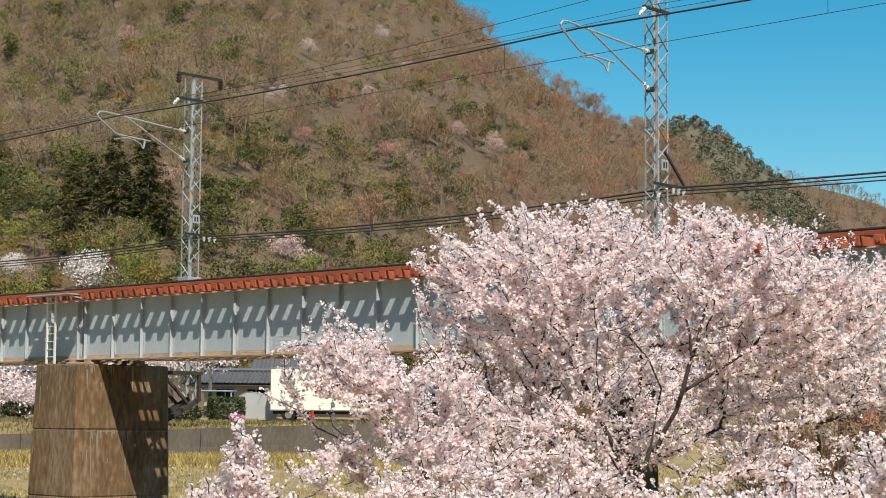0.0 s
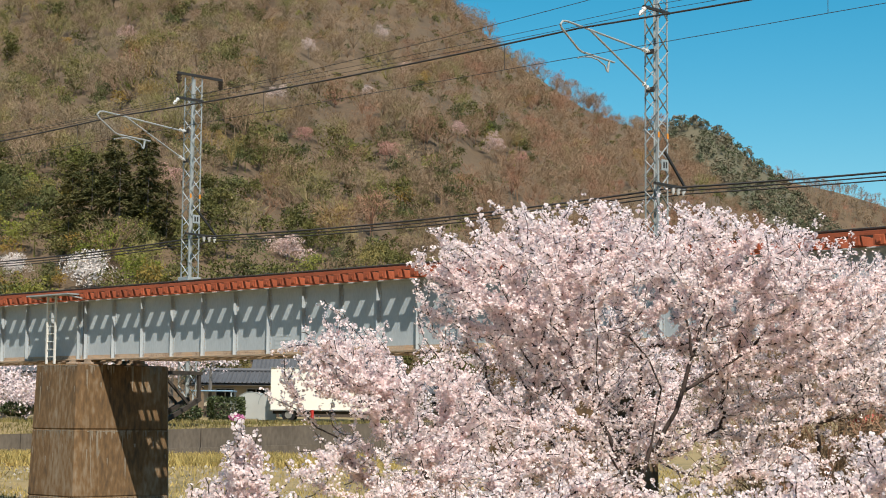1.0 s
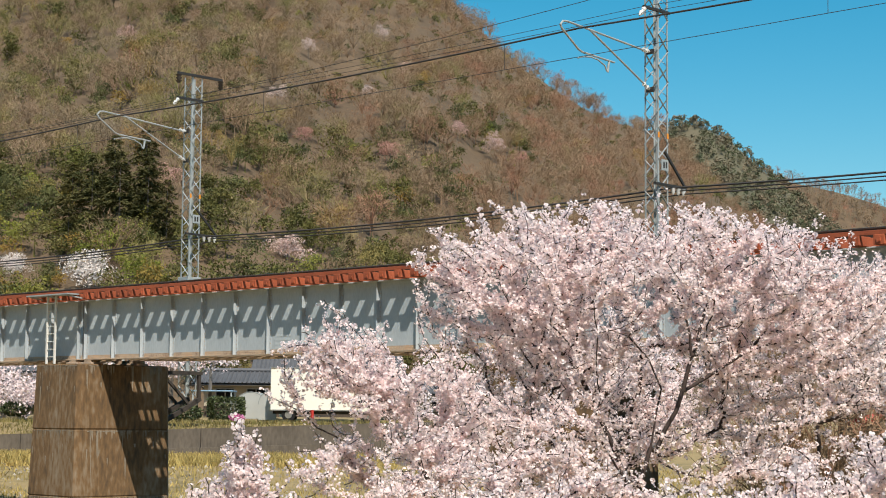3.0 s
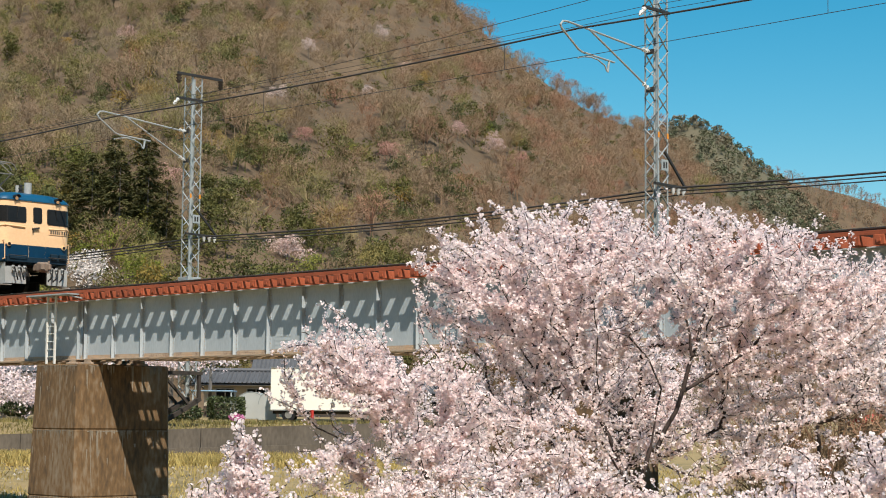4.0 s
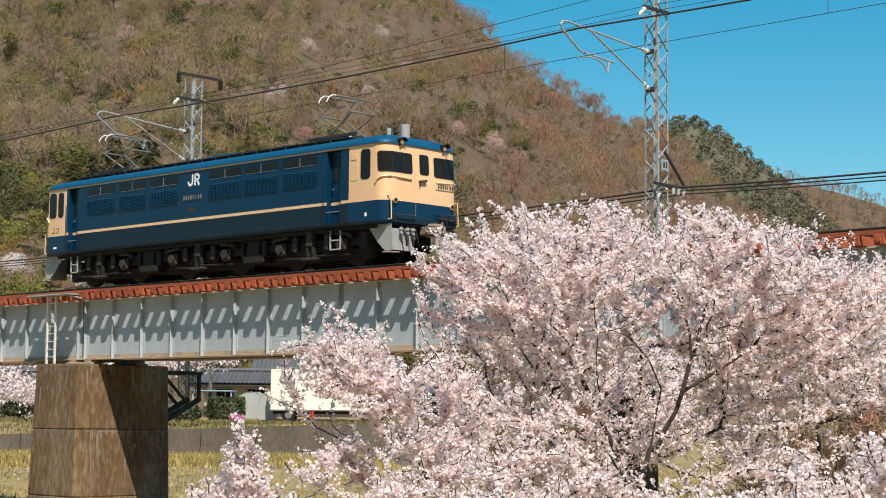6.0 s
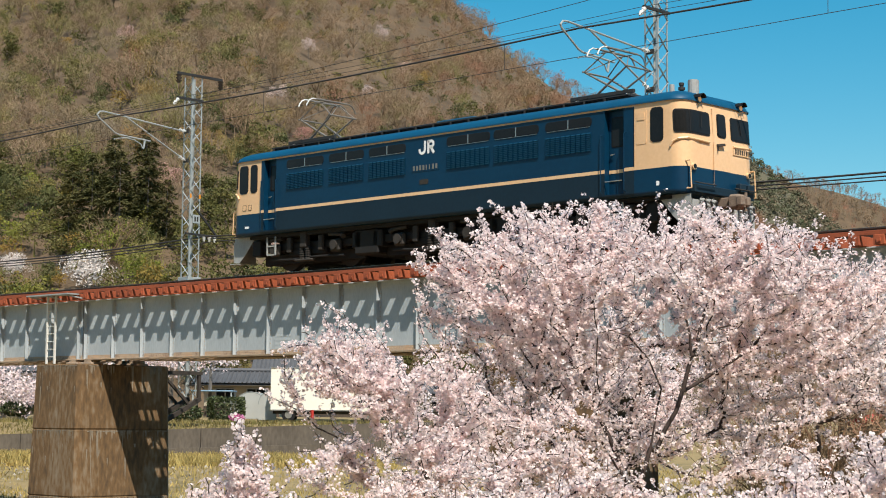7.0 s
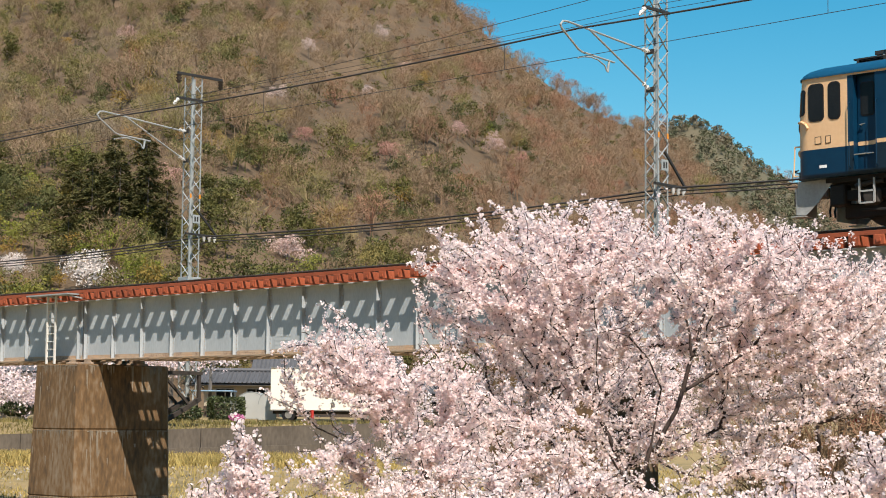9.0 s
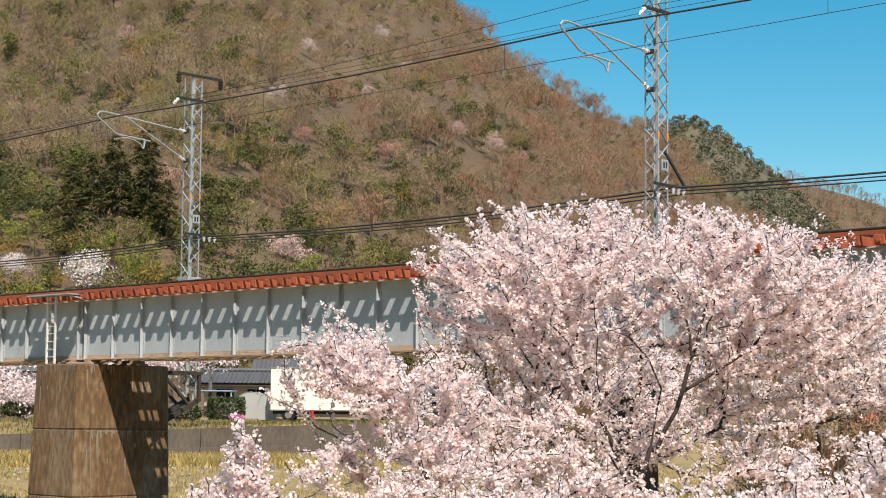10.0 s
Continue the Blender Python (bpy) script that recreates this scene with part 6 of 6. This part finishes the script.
def sprays(rng, c, count, twigs, reach, flat, gap):
    """Shoot ends in layered, slightly drooping pads spread through one ellipsoid of the crown."""
    pads, tries = [], 0
    while len(pads) < count and tries < 4000:
        tries += 1
        d = unit(rng.normal(size=3))
        q = d * rng.uniform(0.25, 1.0) ** 0.4
        if all(np.linalg.norm((q - p) * np.array(c[3:6])) > gap * (0.9 - tries / 8000) for p in pads):
            pads.append(q)
    out = []
    for q in pads:
        o = np.array(c[:3]) + q * np.array(c[3:6])
        lean = unit(np.array([q[0], q[1], 0.0]) + 1e-6)
        r = reach * rng.uniform(0.7, 1.25)
        for k in range(max(3, int(twigs / max(1, len(pads)) * (r / reach) ** 2))):
            ang, rad = rng.uniform(0, 6.283), r * math.sqrt(rng.uniform(0.02, 1))
            x, y = rad * math.cos(ang), rad * math.sin(ang)
            along = x * lean[0] + y * lean[1]
            z = rng.normal(0, flat) - 0.45 * along * (q[2] < 0.55) + 0.25 * rad * (q[2] > 0.75)
            out.append(o + np.array([x, y, z]))
    return out


def cherry_tree(seed, base, fork, crowns, twigs, per_twig, label, flowers=7, size=0.0168, ball=0.034, r_tip=0.0050, reach=0.42, flat=0.13, gap=0.42, cap=0.052, power=0.285, boughs=(), clear=None, pitch=0.048):
    """crowns: ellipsoids (a, d, z, ra, rd, rz, share) in the plan's own axes."""
    rng = np.random.RandomState(seed)
    share = np.array([c[6] for c in crowns])
    share = share / share.sum()
    tg = []
    for c, s in zip(crowns, share):
        m = int(twigs * s)
        for p in sprays(rng, c, max(2, m // 12), m, reach, flat, gap):
            if clear is None or not clear(*p):
                tg.append(spot(*p))
    tg = np.array([tuple(p) for p in tg])
    B, K = spot(*base), spot(*fork)
    P, par, tips = grow(rng, tuple(B), tuple(K), tg, boughs=[[np.array(tuple(spot(a, d, z))) for a, d, z in l] for l in boughs])
    t = thing("cherry_tree", label, "tree", Matrix.Translation(B), group="cherry trees on the bank")
    off = np.array(tuple(B))
    V, F = wood_mesh(P - off, par, tips, r_tip, power, cap=cap)
    ob = new("trunk", arrays("trunk", V, F, 4, M["cherrybark"]))
    ob.parent = t
    ob["label"] = "dark trunk with forking branches"
    forms = [flower_cluster(rng, flowers, ball, size) for _ in range(10)]
    out = []
    for tip in tips:
        chain = [tip]
        while len(chain) < 7 and par[chain[-1]] > 5:
            chain.append(par[chain[-1]])
        seg = P[chain]
        ln = np.concatenate([[0.0], np.cumsum(np.linalg.norm(np.diff(seg, axis=0), axis=1))])
        m = max(3, int(per_twig * rng.uniform(0.55, 1.45)))
        at = np.arange(m) * pitch * rng.uniform(0.85, 1.2) + rng.uniform(-0.02, 0.02, m)
        at = at[at < ln[-1]]
        for u in at:
            p = np.array([np.interp(u, ln, seg[:, k]) for k in range(3)])
            p = p + rng.normal(0, 0.020 if rng.rand() < 0.7 else 0.055, 3)
            f = forms[rng.randint(10)]
            a = rng.uniform(0, 6.28)
            c, s = math.cos(a), math.sin(a)
            sc = rng.uniform(0.75, 1.25)
            w = np.empty_like(f)
            w[:, 0], w[:, 1], w[:, 2] = (f[:, 0] * c - f[:, 1] * s) * sc, (f[:, 0] * s + f[:, 1] * c) * sc, f[:, 2] * sc
            out.append(w + (p - off))
    v = np.concatenate(out)
    ob = new("blossom", arrays("blossom", v, np.arange(len(v)), 5, M["petal"]))
    ob.parent = t
    tagged(ob, "dense pale pink cherry blossom", kind="stuff")
    return t


# the wide tree before the bridge: its main boughs as (across, height), in the plane of its near side
BOUGH_LINES = [
    [(2.3, -4.97), (2.5, -4.28), (2.64, -3.6), (2.47, -3.26), (2.23, -2.99), (1.9, -2.85)],
    [(2.57, -4.35), (2.9, -3.6), (2.99, -3.19), (2.93, -2.71), (2.84, -2.47), (2.54, -2.17)],
    [(2.98, -3.3), (3.12, -2.95), (3.53, -2.77), (4.0, -2.7)],
    [(3.06, -3.1), (3.27, -2.43), (3.42, -1.95)],
    [(2.9, -3.62), (3.25, -3.42), (3.66, -3.15), (4.21, -2.97)],
    [(3.25, -3.42), (3.53, -3.40), (3.97, -3.25)],
    [(2.3, -4.90), (2.09, -4.29), (1.82, -3.67), (1.54, -3.2), (1.54, -2.58), (1.61, -2.1)],
    [(2.1, -4.98), (1.72, -4.94), (1.51, -4.36), (1.2, -3.88)]]


def open_heart(a, d, z):
    """The near side of the crown's heart is open, so that the boughs show."""
    return math.sin(a * 53 + d * 31 + z * 47) < 0.1 and d < 21.55 and 1.4 < a < 4.1 and z < -2.35 - 0.25 * abs(a - 2.8) and z > -4.75



cherry_tree(1, (2.2, 21.3, -6.1), (2.3, 21.3, -4.95), [
    (2.7, 22, -2.50, 2.3, 2.0, 1.10, 6.8), (0.95, 21.6, -2.30, 1.0, 1.3, 0.55, 1.7), (1.1, 21.6, -1.75, 0.75, 0.9, 0.30, 1.1), (2.9, 21.9, -1.65, 1.3, 1.0, 0.35, 1.6), (0.25, 21.3, -1.95, 0.25, 0.4, 0.12, 0.25), (4.3, 22.3, -2.75, 1.1, 1.6, 0.9, 1.5),
    (1.1, 21.5, -3.55, 1.4, 1.3, 0.75, 1.6), (4.5, 22, -3.8, 1.4, 1.4, 0.8, 1.4), (2.8, 21.5, -4.6, 2.0, 1.0, 0.40, 1.2), (5.2, 22.5, -2.75, 0.9, 1.2, 0.7, 1.0), (4.6, 22, -2.0, 0.65, 0.8, 0.30, 1.1), (5.5, 22.5, -2.35, 0.5, 0.8, 0.35, 0.8), (2.6, 23.4, -2.3, 1.9, 0.4, 0.6, 2.2), (0.15, 21.4, -2.62, 0.45, 0.6, 0.25, 0.6)], 2900, 14, "wide flowering cherry tree in full pale pink bloom",
    boughs=[[(a, 21.05 + 0.06 * k, z) for a, z in l] for k, l in enumerate(BOUGH_LINES)], clear=open_heart)
# lower tree beside it
cherry_tree(2, (0.5, 20.5, -6.1), (-0.2, 20.5, -4.5), [
    (-1.22, 20.5, -3.28, 0.62, 0.6, 0.34, 1.9), (-0.2, 20.5, -3.65, 0.75, 0.8, 0.38, 1.3), (-0.6, 20, -4.5, 1.1, 0.9, 0.42, 1.6), (0.9, 20, -4.6, 1.1, 0.9, 0.45, 1.2)], 700, 14, "low spreading cherry tree in pale pink bloom", reach=0.34, gap=0.34)
# young shoots close by
cherry_tree(3, (-1.7, 16, -6.2), (-1.72, 16, -5.2), [
    (-1.84, 16, -4.18, 0.05, 0.08, 0.26, 0.6), (-1.82, 16, -4.60, 0.30, 0.3, 0.20, 1.3), (-1.75, 16, -4.88, 0.60, 0.3, 0.20, 1.8), (-1.0, 16, -4.98, 0.7, 0.4, 0.20, 1.4), (-2.2, 16, -5.02, 0.35, 0.3, 0.14, 0.7)], 340, 12, "young cherry tree with upright flowering shoots", reach=0.15, flat=0.10, gap=0.2)
cherry_tree(4, (3.2, 15, -6.2), (3.2, 15, -5.3), [
    (3.15, 15, -4.62, 0.65, 0.5, 0.25, 2), (2.4, 15.5, -4.85, 0.7, 0.5, 0.22, 1.2), (3.7, 15, -4.45, 0.4, 0.5, 0.28, 1)], 300, 12, "low cherry tree with bright pink-white bloom", reach=0.25, gap=0.3)
cherry_tree(5, (0.8, 18, -6.2), (0.8, 18, -5.4), [
    (0.3, 18, -4.75, 0.9, 0.6, 0.22, 1), (1.7, 18, -4.8, 0.9, 0.6, 0.22, 1)], 150, 11, "low cherry tree in pale pink bloom", reach=0.3)
# trees behind
cherry_tree(6, (6.0, 28, -6.4), (6.0, 28, -4.6), [
    (5.6, 28.5, -3.0, 1.6, 1.4, 0.9, 2), (7.3, 29, -2.25, 0.8, 1.2, 0.65, 1.5), (7.6, 28, -3.3, 1.0, 1.3, 0.75, 1.2), (3.6, 29, -3.6, 1.4, 1.2, 0.9, 1.4)], 950, 12, "cherry tree in bloom behind the wide one")
cherry_tree(7, (1.5, 28, -6.6), (1.4, 28, -5.0), [
    (0.6, 28, -3.6, 1.4, 1.2, 0.7, 1.5), (2.0, 26, -2.75, 1.5, 0.5, 0.45, 1.5), (2.6, 28, -3.5, 1.6, 1.2, 1.0, 1.8), (4.6, 28, -4.2, 1.6, 1.0, 0.9, 1.4), (0.2, 28, -5.0, 1.8, 1.1, 0.6, 1)], 900, 12, "cherry tree in bloom behind the wide one")

# bare brush on the bank under the far end of the bridge
br = np.random.RandomState(77)
brush = [bare_template(br, 160, 2.6, 1.1, 14, 0.012) for _ in range(4)]
places = []
for k in range(60):
    a, d = br.uniform(6.4, 10.5), br.uniform(33, 42)
    p = spot(a, d, float(plain(np.array([a]), np.array([d]))[0]) + 0.4)
    places.append((p.x, p.y, p.z))
plant("brush", brush, places, M["twigs"], "bare brown brush on the river bank", br, 0.8, 1.2, "shrubs")


# ---- motion ----
def motions():
    rows = [(0.0, -101.8), (1.0, -92.95), (2.0, -84.0), (3.0, -74.95), (3.8, -67.63), (4.5, -61.20), (5.0, -56.65), (5.5, -52.22), (6.0, -47.62), (6.8, -40.06), (7.5, -33.57),
            (8.0, -28.96), (8.5, -24.36), (9.0, -19.74), (9.5, -15.05), (10.0, -10.35)]
    walk(loco, [(t, pose(x, 0, 0)) for t, x in rows])
    ts, xs = [t for t, x in rows], [x for t, x in rows]
    for ws, wx in wheelsets:
        turn = []
        for k in range(0, 301, 2):
            t = k / 30
            ang = math.degrees((np.interp(t, ts, xs) - xs[0]) / 0.562)
            turn.append((t, pose(wx, 0, 0.562, 0, ang % 360.0, 0)))
        walk(ws, turn)


motions()
